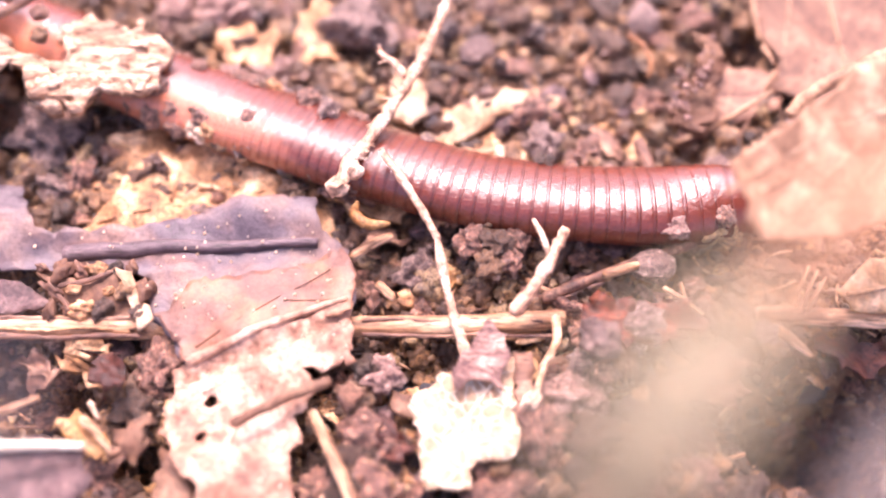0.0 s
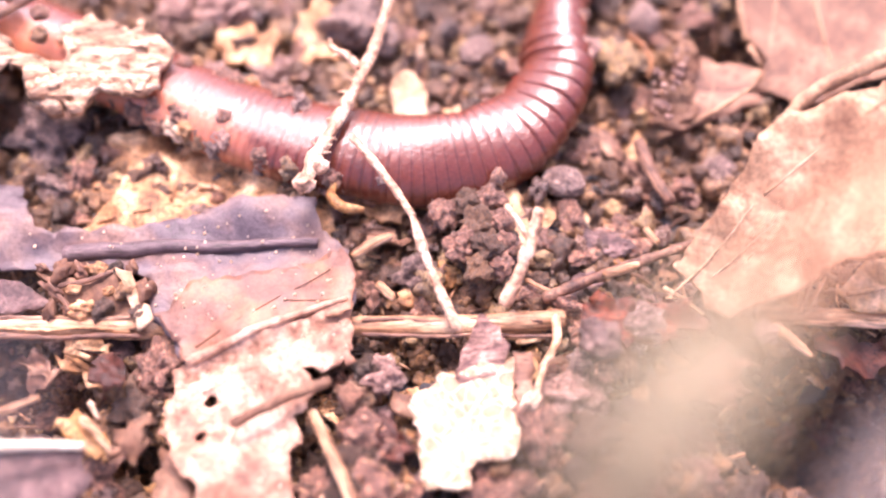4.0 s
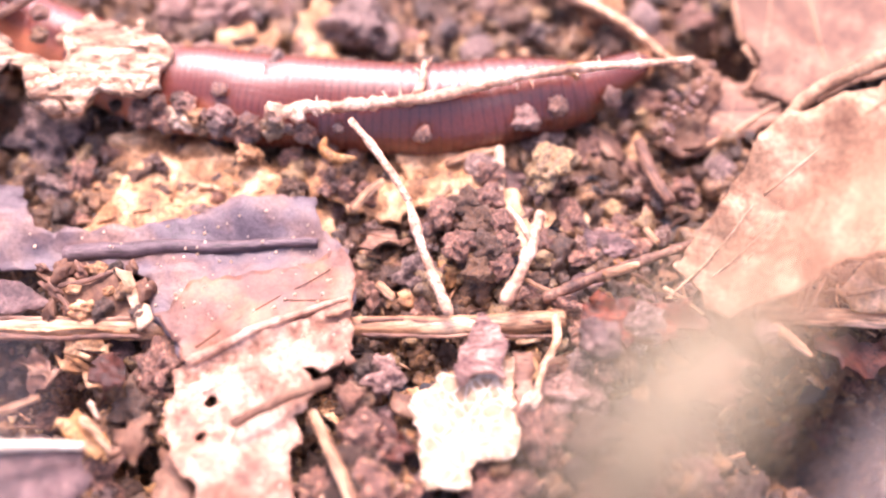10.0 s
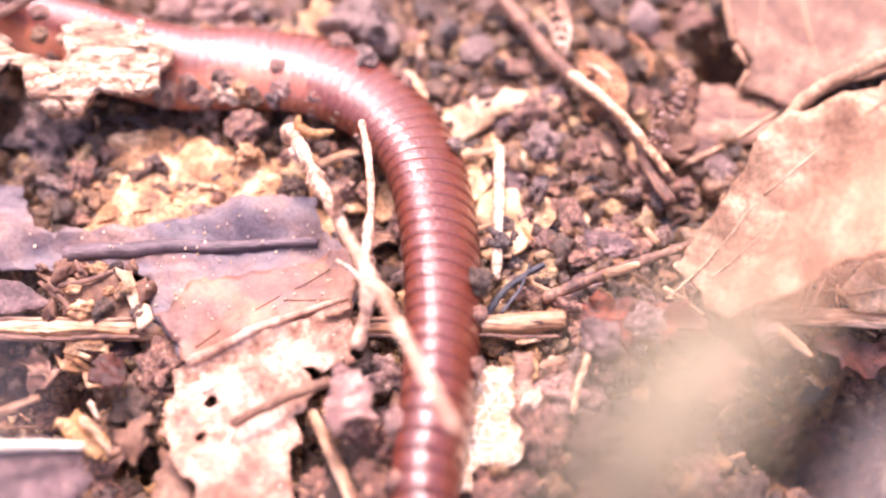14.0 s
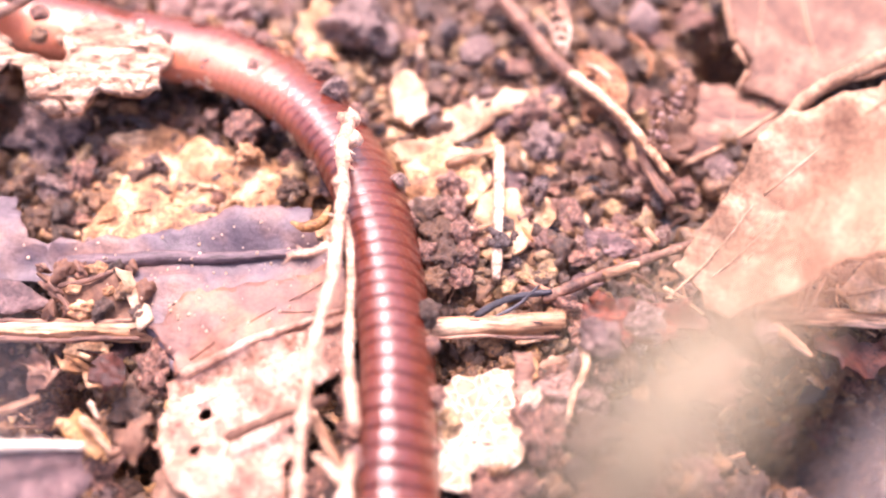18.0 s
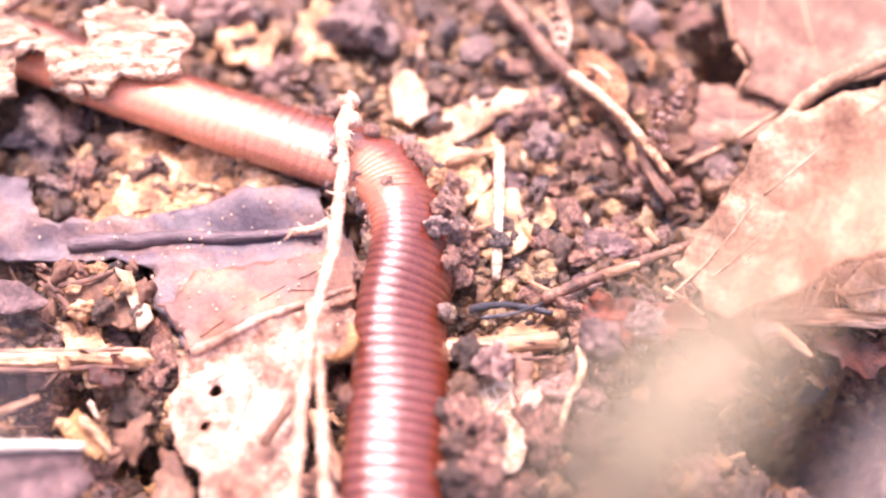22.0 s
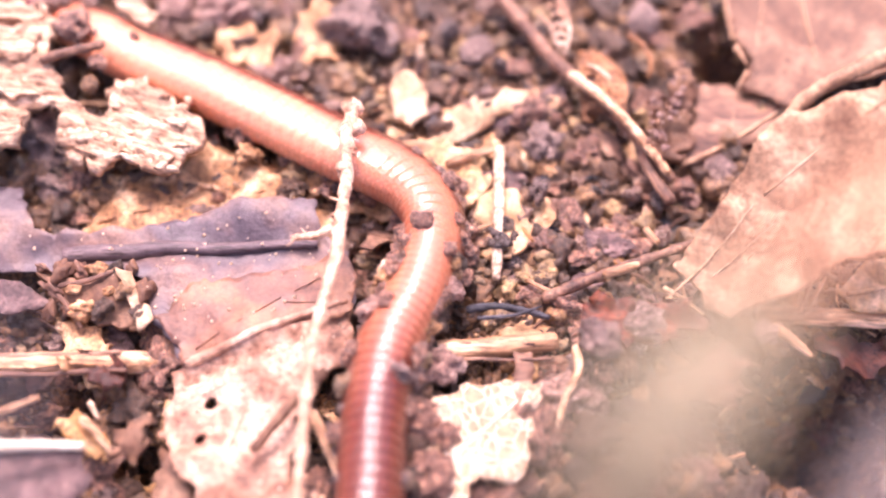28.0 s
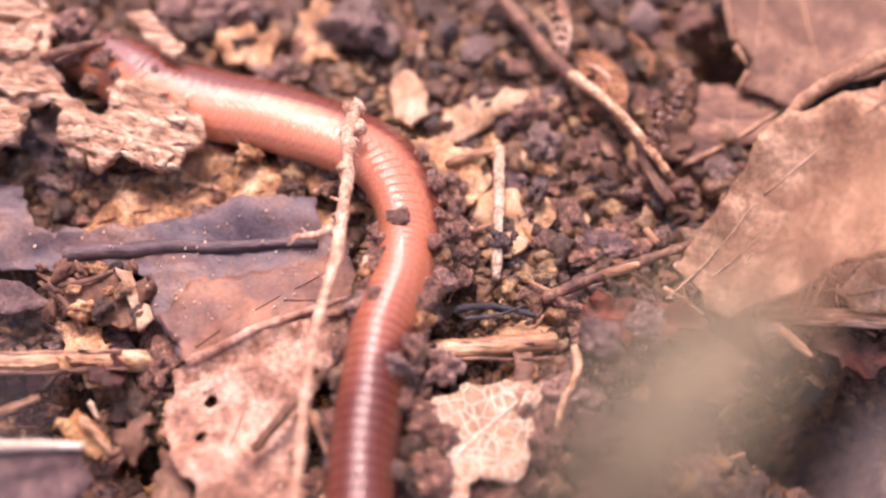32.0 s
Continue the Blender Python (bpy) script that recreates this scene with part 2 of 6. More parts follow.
# ---------- mesh helpers ----------
def mesh_object(name, verts, faces, material, smooth=True):
    me = bpy.data.meshes.new(name)
    me.from_pydata([tuple(v) for v in verts], [], [tuple(f) for f in faces])
    me.materials.append(material)
    if smooth:
        me.polygons.foreach_set("use_smooth", [True] * len(me.polygons))
    me.update()
    return new(name, me)


def under(ob, parent, label=""):
    ob.parent = parent
    if label:
        ob["label"] = label
    return ob


def holder(name, place=(0, 0, 0)):
    e = new(name)
    e.empty_display_size = 0.001
    e.location = place
    return e


def soil_height(x, y):
    """Height in metres of the soil at a place in metres."""
    p = Vector((x / MM, y / MM, 0))
    far = min(1.0, max(0.0, (math.hypot(x, y) / MM - 60) / 80))
    h = 1.3 * noise.noise(p * 0.09) + 0.7 * noise.noise(p * 0.25 + Vector((7, 1, 0))) + 0.3 * noise.noise(p * 0.7)
    for u, v, r, d in PITS:
        c = spot(u, v)
        q = ((x - c.x) ** 2 + (y - c.y) ** 2) / (mm(r) ** 2)
        if q < 6:
            h -= d * math.exp(-q)
    return (h * (1 - far) + 6 * far * noise.noise(p * 0.01) - 0.6) * MM


PITS = [(700, 630, 60, 4), (255, 815, 45, 4), (560, 670, 40, 3.5), (20, 225, 50, 3), (1500, 720, 100, 8), (1400, 760, 90, 6), (1430, 680, 70, 6), (1360, 700, 60, 5), (1550, 820, 80, 6), (230, 790, 40, 4), (120, 715, 50, 4), (660, 690, 45, 4), (1070, 690, 40, 4), (60, 690, 70, 3), (1285, 95, 55, 7), (560, 810, 60, 3), (1545, 690, 70, 8)]


def tube_data(pts, radii, seg=10, rough=0.12, seed=0, cap=True):
    """Vertices and faces of a knobbly tube along points (metres)."""
    pts = [Vector(p) for p in pts]
    verts, faces = [], []
    side = None
    for i, p in enumerate(pts):
        t = (pts[min(i + 1, len(pts) - 1)] - pts[max(i - 1, 0)]).normalized()
        if side is None:
            side = t.orthogonal().normalized()
        side = (side - t * side.dot(t)).normalized()
        up = t.cross(side)
        for k in range(seg):
            a = 2 * math.pi * k / seg
            d = side * math.cos(a) + up * math.sin(a)
            n = noise.noise((p + d * radii[i]) / radii[i] * 0.9 + Vector((seed * 3.1, 0, 0)))
            verts.append(p + d * radii[i] * (1 + rough * 2 * n))
        if i:
            for k in range(seg):
                a0, a1 = (i - 1) * seg + k, (i - 1) * seg + (k + 1) % seg
                faces.append((a0, a1, a1 + seg, a0 + seg))
    if cap:
        for base, c in ((0, pts[0]), ((len(pts) - 1) * seg, pts[-1])):
            verts.append(c)
            for k in range(seg):
                f = (base + k, base + (k + 1) % seg, len(verts) - 1)
                faces.append(f if base else f[::-1])
    return verts, faces


def curve_points(ctrl, n):
    """n points on a smooth curve through the control points (Catmull-Rom), evenly spaced by length."""
    c = [Vector(p) for p in ctrl]
    c = [c[0] * 2 - c[1]] + c + [c[-1] * 2 - c[-2]]
    dense = []
    for i in range(1, len(c) - 2):
        for k in range(12):
            t = k / 12
            a, b, d, e = c[i - 1], c[i], c[i + 1], c[i + 2]
            dense.append(0.5 * (2 * b + (d - a) * t + (2 * a - 5 * b + 4 * d - e) * t * t + (3 * b - a - 3 * d + e) * t ** 3))
    dense.append(c[-2])
    s = [0.0]
    for p, q in zip(dense, dense[1:]):
        s.append(s[-1] + (q - p).length)
    out, j = [], 0
    for k in range(n):
        want = s[-1] * k / (n - 1)
        while j < len(s) - 2 and s[j + 1] < want:
            j += 1
        f = (want - s[j]) / max(1e-12, s[j + 1] - s[j])
        out.append(dense[j].lerp(dense[j + 1], min(1, f)))
    return out


def rod(name, ctrl, r0, r1, material, label, category, seed=0, rough=0.12, step=0.35, seg=10, frayed=0.0, centre=None):
    """A root, stalk or twig through control points; radii in mm. Origin at its middle."""
    ctrl = [Vector(p) for p in ctrl]
    length = sum((b - a).length for a, b in zip(ctrl, ctrl[1:]))
    n = max(6, int(length / (step * MM)))
    pts = curve_points(ctrl, n)
    rnd = random.Random(seed)
    radii = []
    for i in range(n):
        f = i / (n - 1)
        k = 1 + 0.22 * noise.noise(Vector((i * 0.45, seed * 7.7, 0))) + 0.12 * noise.noise(Vector((i * 1.4, seed * 2.7, 3)))
        radii.append((r0 + (r1 - r0) * f) * MM * (1 + (k - 1) * (1.7 if material is ROOT else 0.35 if material in (STRAW, PLAIN_STRAW) else 1)) * (0.75 if i in (0, n - 1) else 1))
    o = pts[n // 2] if centre is None else Vector(centre)
    verts, faces = tube_data([p - o for p in pts], radii, seg, rough * (0.35 if material in (STRAW, PLAIN_STRAW) else 1), seed)
    ob = mesh_object(name, verts, faces, material)
    ob.location = o
    return tagged(ob, label, category) if category else ob


def along(ob, d):
    """Turn a thing's own x axis along d without moving it, so that its grain runs lengthwise."""
    turn = Vector(d).to_track_quat('X', 'Z').to_matrix().to_4x4()
    ob.data.transform(turn.inverted())
    ob.matrix_basis = Matrix.Translation(ob.location) @ turn
    return ob


def inside(p, poly):
    c = False
    for (x1, y1), (x2, y2) in zip(poly, poly[1:] + poly[:1]):
        if (y1 > p[1]) != (y2 > p[1]) and p[0] < (x2 - x1) * (p[1] - y1) / (y2 - y1) + x1:
            c = not c
    return c


def near_line(p, a, b):
    ab = b - a
    f = max(0.0, min(1.0, (p - a).dot(ab) / max(1e-12, ab.length_squared)))
    return (p - a - ab * f).length, f


from mathutils.geometry import delaunay_2d_cdt


def sheet(name, outline, heights, material, label, category, thick=0.25, grid=0.75, ragged=0.35, wave=0.5, veins=(), holes=(), seed=0, kind="", fibre=0.0, rib=None):
    """A leaf or flake: a ragged outline (chart units), heights in mm at its corners, raised or sunken veins (u0, v0, u1, v1, width mm, height mm)."""
    rnd = random.Random(seed)
    corner = [spot(u, v, h) for (u, v), h in zip(outline, heights)]
    o = sum(corner, Vector()) / len(corner)
    poly3 = []
    for a, b in zip(corner, corner[1:] + corner[:1]):
        n = max(2, int((b - a).length / (0.45 * MM)))
        for k in range(n):
            p = a.lerp(b, k / n)
            q = p / MM
            p = p + Vector((noise.noise(q * 0.8 + Vector((seed, 0, 0))), noise.noise(q * 0.8 + Vector((0, seed, 9))), 0)) * ragged * MM
            p = p + Vector((noise.noise(q * 2.6 + Vector((seed, 5, 0))), noise.noise(q * 2.6 + Vector((4, seed, 9))), 0)) * ragged * 0.8 * MM
            poly3.append(p)
    poly = [(p.x, p.y) for p in poly3]
    rings = [poly]
    for u, v, r in holes:
        c = spot(u, v, sum(heights) / len(heights))
        rings.append([(c.x + mm(r) * (1 + 0.3 * noise.noise(Vector((k * 1.3, seed, u)))) * math.cos(k * 0.5236), c.y + mm(r) * (1 + 0.3 * noise.noise(Vector((k * 0.9, seed, v)))) * math.sin(k * 0.5236)) for k in range(12)])
    pts, edges = [], []
    for ring in rings:
        b0 = len(pts)
        pts += [Vector(p) for p in ring]
        edges += [(b0 + k, b0 + (k + 1) % len(ring)) for k in range(len(ring))]
    xs, ys = [p[0] for p in poly], [p[1] for p in poly]
    g = grid * MM
    for i in range(int((max(xs) - min(xs)) / g) + 1):
        for j in range(int((max(ys) - min(ys)) / g) + 1):
            p = (min(xs) + (i + 0.5 * (j % 2) + rnd.uniform(-.2, .2)) * g, min(ys) + (j + rnd.uniform(-.2, .2)) * g)
            if inside(p, poly) and not any(inside(p, r) for r in rings[1:]):
                pts.append(Vector(p))
    vs, _, tris, *_ = delaunay_2d_cdt(pts, edges, [], 1, 1e-7)
    keep = []
    for f in tris:
        c = sum((vs[i] for i in f), Vector((0, 0))) / len(f)
        if inside(c, poly) and not any(inside(c, r) for r in rings[1:]):
            keep.append(tuple(f))
    vein = []
    for u0, v0, u1, v1, w, hh in veins:
        hm = sum(heights) / len(heights)
        vein.append((spot(u0, v0, hm).to_2d(), spot(u1, v1, hm).to_2d(), w * MM, hh * MM))
    top = []
    for v in vs:
        wsum = hsum = 0.0
        for c in corner:
            w = 1 / ((v - c.to_2d()).length_squared + (0.4 * MM) ** 2)
            wsum, hsum = wsum + w, hsum + w * c.z
        q = Vector((v.x / MM, v.y / MM, seed * 3.3))
        z = hsum / wsum + (wave * noise.noise(q * 0.22) + 0.3 * wave * noise.noise(q * 0.9)) * MM
        z += fibre * MM * (noise.noise(Vector((q.x * 0.35, q.y * 1.9, seed))) + 0.5 * noise.noise(Vector((q.x * 0.8, q.y * 4, seed))))
        for a, b, w, hh in vein:
            if hh > 0:
                continue
            d, f = near_line(v, a, b)
            z += hh * math.exp(-(d / w) ** 2) * (1 - 0.4 * f)
        top.append(Vector((v.x, v.y, z)) - o)
    n = len(top)
    verts = top + [p - Vector((0, 0, thick * MM)) for p in top]
    count = {}
    for f in keep:
        for a, b in zip(f, f[1:] + f[:1]):
            count[(a, b)] = True
    faces = list(keep) + [tuple(i + n for i in reversed(f)) for f in keep]
    for a, b in count:
        if (b, a) not in count:
            faces.append((b, a, a + n, b + n))
    used = sorted({i for f in faces for i in f})
    back = {k: i for i, k in enumerate(used)}
    ob = mesh_object(name, [verts[i] for i in used], [tuple(back[i] for i in f) for f in faces], material)
    ob.location = o
    for k, (a, b, w, hh) in enumerate(x for x in vein if x[3] > 0):
        n = max(6, int((b - a).length / (0.6 * MM)))
        line, side = [], Vector((-(b - a).y, (b - a).x)).normalized()
        for j in range(n):
            p = a.lerp(b, j / (n - 1)) + side * (0.45 * MM * noise.noise(Vector((j * 0.35, seed * 1.7, k * 3.1))) * min(1, j / 3))
            z = max(top, key=lambda v, p=p: -((v.x + o.x - p.x) ** 2 + (v.y + o.y - p.y) ** 2)).z
            line.append(Vector((p.x - o.x, p.y - o.y, z + w * 0.15)))
        smooth = [sum((line[max(0, min(n - 1, j + d))] for d in (-2, -1, 0, 1, 2)), Vector()) / 5 for j in range(n)]
        v, f = tube_data(smooth, [max(0.3, 1 - 0.55 * j / n) * w * 0.8 for j in range(n)], 8, 0.1, seed + k)
        if k == 0:
            midrib = under(mesh_object("midrib", v, f, rib or material), ob)
        else:
            under(mesh_object("vein", v, f, rib or material), midrib)
    return tagged(ob, label, category, kind=kind)


def lump(seed, sub=2, rough=0.35, flat=0.8):
    """Vertices (unit size) and faces of one irregular soil crumb."""
    bm = bmesh.new()
    bmesh.ops.create_icosphere(bm, subdivisions=sub, radius=1)
    off = Vector((seed * 5.3, seed * 1.7, seed))
    for v in bm.verts:
        n = v.co.normalized()
        k = 1 + rough * 1.3 * noise.noise(n * 1.1 + off) + rough * 0.9 * noise.noise(n * 2.4 + off) + (rough * 0.45 * noise.noise(n * 5 + off) if sub > 1 else 0) + (rough * 0.28 * noise.noise(n * 10 + off) if sub > 2 else 0)
        v.co = n * k
        v.co.z *= flat
    verts, faces = [v.co.copy() for v in bm.verts], [tuple(v.index for v in f.verts) for f in bm.faces]
    bm.free()
    return verts, faces


# ---------- ground ----------
def build_ground():
    n = 230
    line = [k * 0.055 + 3.0 * k ** 15 for k in (i / (n - 1) * 2 - 1 for i in range(n))]
    verts = [(x, y + 0.004, soil_height(x, y + 0.004)) for y in line for x in line]
    faces = [(j * n + i, j * n + i + 1, (j + 1) * n + i + 1, (j + 1) * n + i) for j in range(n - 1) for i in range(n - 1)]
    return tagged(mesh_object("ground", verts, faces, SOIL), "dark moist crumbly soil under leaf litter", "ground", kind="structure")


build_ground()


def scatter(name, count, sizes, region, seed, material, label, category, sub=1, sink=0.2, stack=1.0):
    """Loose crumbs, too many to count, in one mesh."""
    rnd = np.random.RandomState(seed)
    base = [lump(seed + k, sub, 0.6) for k in range(10)]
    V, F, off = [], [], 0
    for i in range(count):
        u, v = rnd.uniform(region[0], region[2]), rnd.uniform(region[1], region[3])
        c = spot(u, v)
        r = sizes[0] * (sizes[1] / sizes[0]) ** (rnd.rand() ** 1.7) * MM
        z = soil_height(c.x, c.y) + r * (rnd.rand() * stack - sink)
        bv, bf = base[i % 10]
        m = Euler(rnd.uniform(0, 6.28, 3)).to_matrix()
        sc = Vector(rnd.uniform(0.75, 1.25, 3)) * r
        o = Vector((c.x, c.y, z))
        V.extend([m @ Vector((p.x * sc.x, p.y * sc.y, p.z * sc.z)) + o for p in bv])
        F.extend([tuple(a + off for a in f) for f in bf])
        off += len(bv)
    return tagged(mesh_object(name, V, F, material), label, category, kind="stuff")


scatter("soil_crumbs", 8000, (0.18, 0.6), (-140, -140, 1710, 980), 3, CRUMB, "loose dark brown soil crumbs over the ground", "soil", sub=2, stack=1.6)
scatter("soil_crumbs", 2700, (0.4, 1.0), (-140, -140, 1710, 980), 31, CRUMB, "coarse brown and ochre soil crumbs on the ground", "soil", sub=3, stack=1.3)
scatter("soil_grains", 12000, (0.07, 0.2), (-100, -100, 1670, 960), 57, CRUMB, "fine soil grains between the crumbs", "soil", sub=1, stack=5.0)


for region, seed in (((130, 175, 600, 330), 71), ((560, 300, 1180, 480), 72), ((420, 20, 1180, 240), 73)):
    scatter("soil_crumbs", 90, (0.3, 0.75), region, seed, WET_CRUMB, "wet blackish soil crumbs beside the worm's way", "soil", sub=3, stack=3.4)


scatter("leaf_flecks", 320, (0.14, 0.42), (380, -60, 1420, 360), 81, AMBER, "small amber leaf flecks among the crumbs", "leaf flecks", sub=1, stack=3.0)
scatter("leaf_flecks", 260, (0.12, 0.36), (0, 250, 1200, 900), 82, AMBER, "small amber leaf flecks among the crumbs", "leaf flecks", sub=1, stack=3.0)


# ---------- the worm: rigid half rings that slide over one another ----------
RINGS, AT_Y, AT_A = 110, 14, 66
# seconds, centre line from head to tail in chart units ("Y", "A": two fixed places on the body), widths at Y, between, A, tail
WORM = [
    (0.0, [(1540, 330), (1320, 355, "Y"), (1180, 365), (1020, 362), (850, 340), (720, 305), (600, 268), (450, 215), (300, 160, "A"), (150, 95), (0, 40), (-200, -20), (-420, -60)], (140, 130, 145, 130)),
    (1.0, [(1245, 318), (1170, 335, "Y"), (1050, 340), (900, 333), (780, 310), (600, 265), (450, 210), (300, 157, "A"), (150, 95), (0, 40), (-200, -20), (-420, -60)], (150, 165, 145, 130)),
    (2.0, [(1160, 292), (1095, 315, "Y"), (1000, 328), (900, 332), (780, 318), (650, 280), (520, 235), (400, 195), (290, 155, "A"), (150, 95), (0, 40), (-200, -20), (-420, -60)], (150, 175, 145, 130)),
    (2.5, [(935, 155), (1010, 185), (1060, 215), (1070, 265, "Y"), (1030, 310), (950, 328), (850, 325), (740, 300), (620, 265), (480, 220), (290, 155, "A"), (150, 95), (0, 40), (-200, -20), (-420, -60)], (115, 175, 145, 130)),
    (3.0, [(985, -130), (980, -40), (975, 50), (985, 130), (1005, 200, "Y"), (1000, 255), (940, 293), (850, 310), (740, 300), (620, 270), (450, 215), (285, 152, "A"), (150, 95), (0, 40), (-200, -20), (-420, -60)], (110, 178, 145, 130)),
    (3.5, [(1060, -250), (1040, -130), (1015, 0), (990, 100, "Y"), (980, 180), (955, 250), (890, 292), (800, 306), (700, 298), (600, 270), (450, 218), (280, 152, "A"), (150, 95), (0, 40), (-200, -20), (-420, -60)], (100, 175, 145, 130)),
    (5.5, [(1330, -330), (1200, -180), (1080, -80, "Y"), (980, 20), (900, 100), (810, 175), (730, 225), (650, 255), (560, 265), (450, 250), (340, 205), (265, 165, "A"), (130, 95), (0, 40), (-200, -20), (-420, -60)], (105, 145, 140, 130)),
    (6.0, [(1380, -330), (1250, -180), (1120, -80, "Y"), (1000, 15), (920, 90), (830, 165), (740, 220), (650, 250), (560, 265), (450, 250), (340, 205), (265, 165, "A"), (130, 95), (0, 40), (-200, -20), (-420, -60)], (105, 140, 140, 130)),
    (8.0, [(1420, -250), (1300, -140), (1160, -80, "Y"), (1050, -20), (960, 45), (870, 110), (780, 165), (690, 210), (600, 235), (500, 232), (400, 205), (265, 155, "A"), (130, 95), (0, 40), (-200, -20), (-420, -60)], (115, 140, 140, 130)),
    (9.0, [(1350, -120), (1230, -60), (1100, 0, "Y"), (980, 65), (880, 125), (780, 183), (690, 213), (600, 221), (480, 213), (380, 193), (265, 158, "A"), (130, 95), (0, 40), (-200, -20), (-420, -60)], (120, 165, 155, 130)),
    (9.5, [(1190, -20), (1060, 65, "Y"), (950, 125), (840, 165), (720, 202), (600, 208), (480, 199), (380, 184), (270, 159, "A"), (130, 95), (0, 40), (-200, -20), (-420, -60)], (130, 172, 160, 130)),
    (10.0, [(1130, 115), (1010, 165, "Y"), (900, 180), (780, 198), (650, 195), (520, 185), (400, 171), (280, 155, "A"), (140, 95), (0, 40), (-200, -20), (-420, -60)], (140, 176, 165, 130)),
    (10.5, [(1062, 360), (1035, 300), (1000, 245, "Y"), (920, 218), (820, 213), (700, 201), (560, 193), (430, 181), (275, 161, "A"), (140, 95), (0, 40), (-200, -20), (-420, -60)], (115, 176, 165, 130)),
    (11.0, [(988, 490), (985, 420), (978, 340), (960, 275, "Y"), (910, 232), (830, 208), (720, 208), (580, 197), (430, 181), (280, 161, "A"), (140, 95), (0, 40), (-200, -20), (-420, -60)], (110, 176, 165, 130)),
    (11.5, [(932, 555), (935, 480), (945, 390), (945, 310, "Y"), (920, 252), (850, 218), (740, 213), (600, 197), (440, 176), (280, 156, "A"), (140, 95), (0, 40), (-200, -20), (-420, -60)], (110, 176, 165, 130)),
    (12.0, [(833, 660), (850, 560), (870, 460), (883, 370), (885, 315, "Y"), (860, 248), (790, 222), (700, 197), (580, 180), (440, 167), (285, 155, "A"), (140, 90), (0, 40), (-200, -20), (-420, -60)], (108, 172, 162, 130)),
    (12.5, [(755, 780), (785, 660), (805, 560), (820, 460, "Y"), (848, 370), (845, 290), (810, 240), (740, 200), (640, 175), (500, 155), (400, 147), (290, 143, "A"), (140, 85), (0, 40), (-200, -20), (-420, -60)], (105, 155, 160, 130)),
    (13.0, [(690, 1000), (720, 860), (755, 740), (785, 600, "Y"), (800, 480), (810, 370), (805, 304), (780, 234), (720, 186), (620, 161), (500, 144), (390, 137), (290, 136, "A"), (140, 80), (0, 40), (-200, -20), (-420, -60)], (100, 134, 160, 130)),
    (14.0, [(740, 1200), (742, 1080), (748, 950, "Y"), (755, 850), (770, 750), (783, 620), (785, 500), (775, 400), (755, 310), (720, 245), (660, 185), (570, 140), (450, 122), (300, 120, "A"), (140, 75), (0, 35), (-200, -20), (-420, -60)], (105, 130, 157, 130)),
    (14.5, [(730, 1300), (732, 1180), (735, 1050, "Y"), (738, 880), (750, 720), (755, 600), (745, 480), (722, 370), (690, 288), (640, 218), (560, 163), (450, 128), (300, 116, "A"), (140, 75), (0, 35), (-200, -20), (-420, -60)], (115, 125, 152, 130)),
    (17.0, [(690, 1250), (690, 1010, "Y"), (692, 930), (695, 850), (706, 720), (708, 600), (698, 500), (678, 400), (645, 310), (590, 240), (500, 172), (400, 125), (300, 98, "A"), (140, 70), (0, 35), (-200, -20), (-410, -60)], (130, 130, 130, 130)),
    (19.0, [(735, 1250), (726, 1000, "Y"), (720, 850), (710, 700), (690, 550), (675, 450), (650, 360), (610, 280), (560, 200), (500, 145), (420, 100), (310, 80, "A"), (200, 60), (80, 35), (-180, -10), (-390, -50)], (120, 112, 120, 125)),
    (20.0, [(712, 1270), (713, 1030, "Y"), (714, 850), (715, 700), (705, 560), (695, 460), (665, 370), (620, 300), (540, 235), (470, 185), (410, 155, "A"), (300, 110), (180, 65), (50, 30), (-180, -10), (-330, -40)], (140, 130, 112, 120)),
    (20.5, [(700, 1400), (705, 1150, "Y"), (708, 882), (715, 700), (733, 570), (730, 480), (715, 395), (680, 325), (600, 272), (480, 212, "A"), (380, 162), (260, 105), (120, 55), (0, 20), (-180, -20), (-260, -40)], (150, 145, 95, 112)),
    (21.5, [(690, 1250), (695, 1050, "Y"), (703, 882), (715, 700), (720, 560), (735, 450), (720, 370), (680, 312), (620, 285, "A"), (500, 242), (400, 212), (300, 178), (200, 145), (80, 95), (0, 60), (-80, 20)], (160, 165, 120, 108)),
    (23.0, [(660, 1250), (665, 1050, "Y"), (678, 882), (690, 750), (703, 600), (710, 480), (712, 400), (690, 325), (640, 278), (580, 255, "A"), (450, 230), (345, 196), (230, 155), (100, 108), (0, 65), (-100, 20)], (155, 158, 125, 130)),
    (24.0, [(690, 1350), (690, 1080, "Y"), (690, 882), (692, 700), (698, 560), (695, 440), (675, 345), (620, 268), (560, 228, "A"), (440, 175), (330, 135), (230, 105), (120, 70), (0, 30), (-110, -20)], (125, 122, 110, 118)),
    (25.0, [(690, 1560), (688, 1270, "Y"), (686, 882), (685, 700), (685, 550), (672, 430), (650, 335), (600, 258), (540, 210, "A"), (440, 152), (330, 105), (230, 72), (130, 35), (40, 0), (-100, -50)], (105, 104, 105, 112)),
    (27.5, [(650, 1900), (652, 1560, "Y"), (656, 1150), (658, 882), (668, 750), (688, 620), (738, 515), (762, 430, "A"), (748, 362), (700, 310), (595, 258), (473, 198), (378, 152), (250, 95), (150, 35), (60, -10)], (115, 115, 96, 108)),
    (28.0, [(650, 1900), (652, 1560, "Y"), (656, 1150), (658, 882), (665, 740), (690, 620), (740, 520), (770, 435, "A"), (758, 368), (705, 315), (595, 262), (473, 203), (378, 158), (250, 105), (150, 50), (70, 8)], (115, 115, 96, 108)),
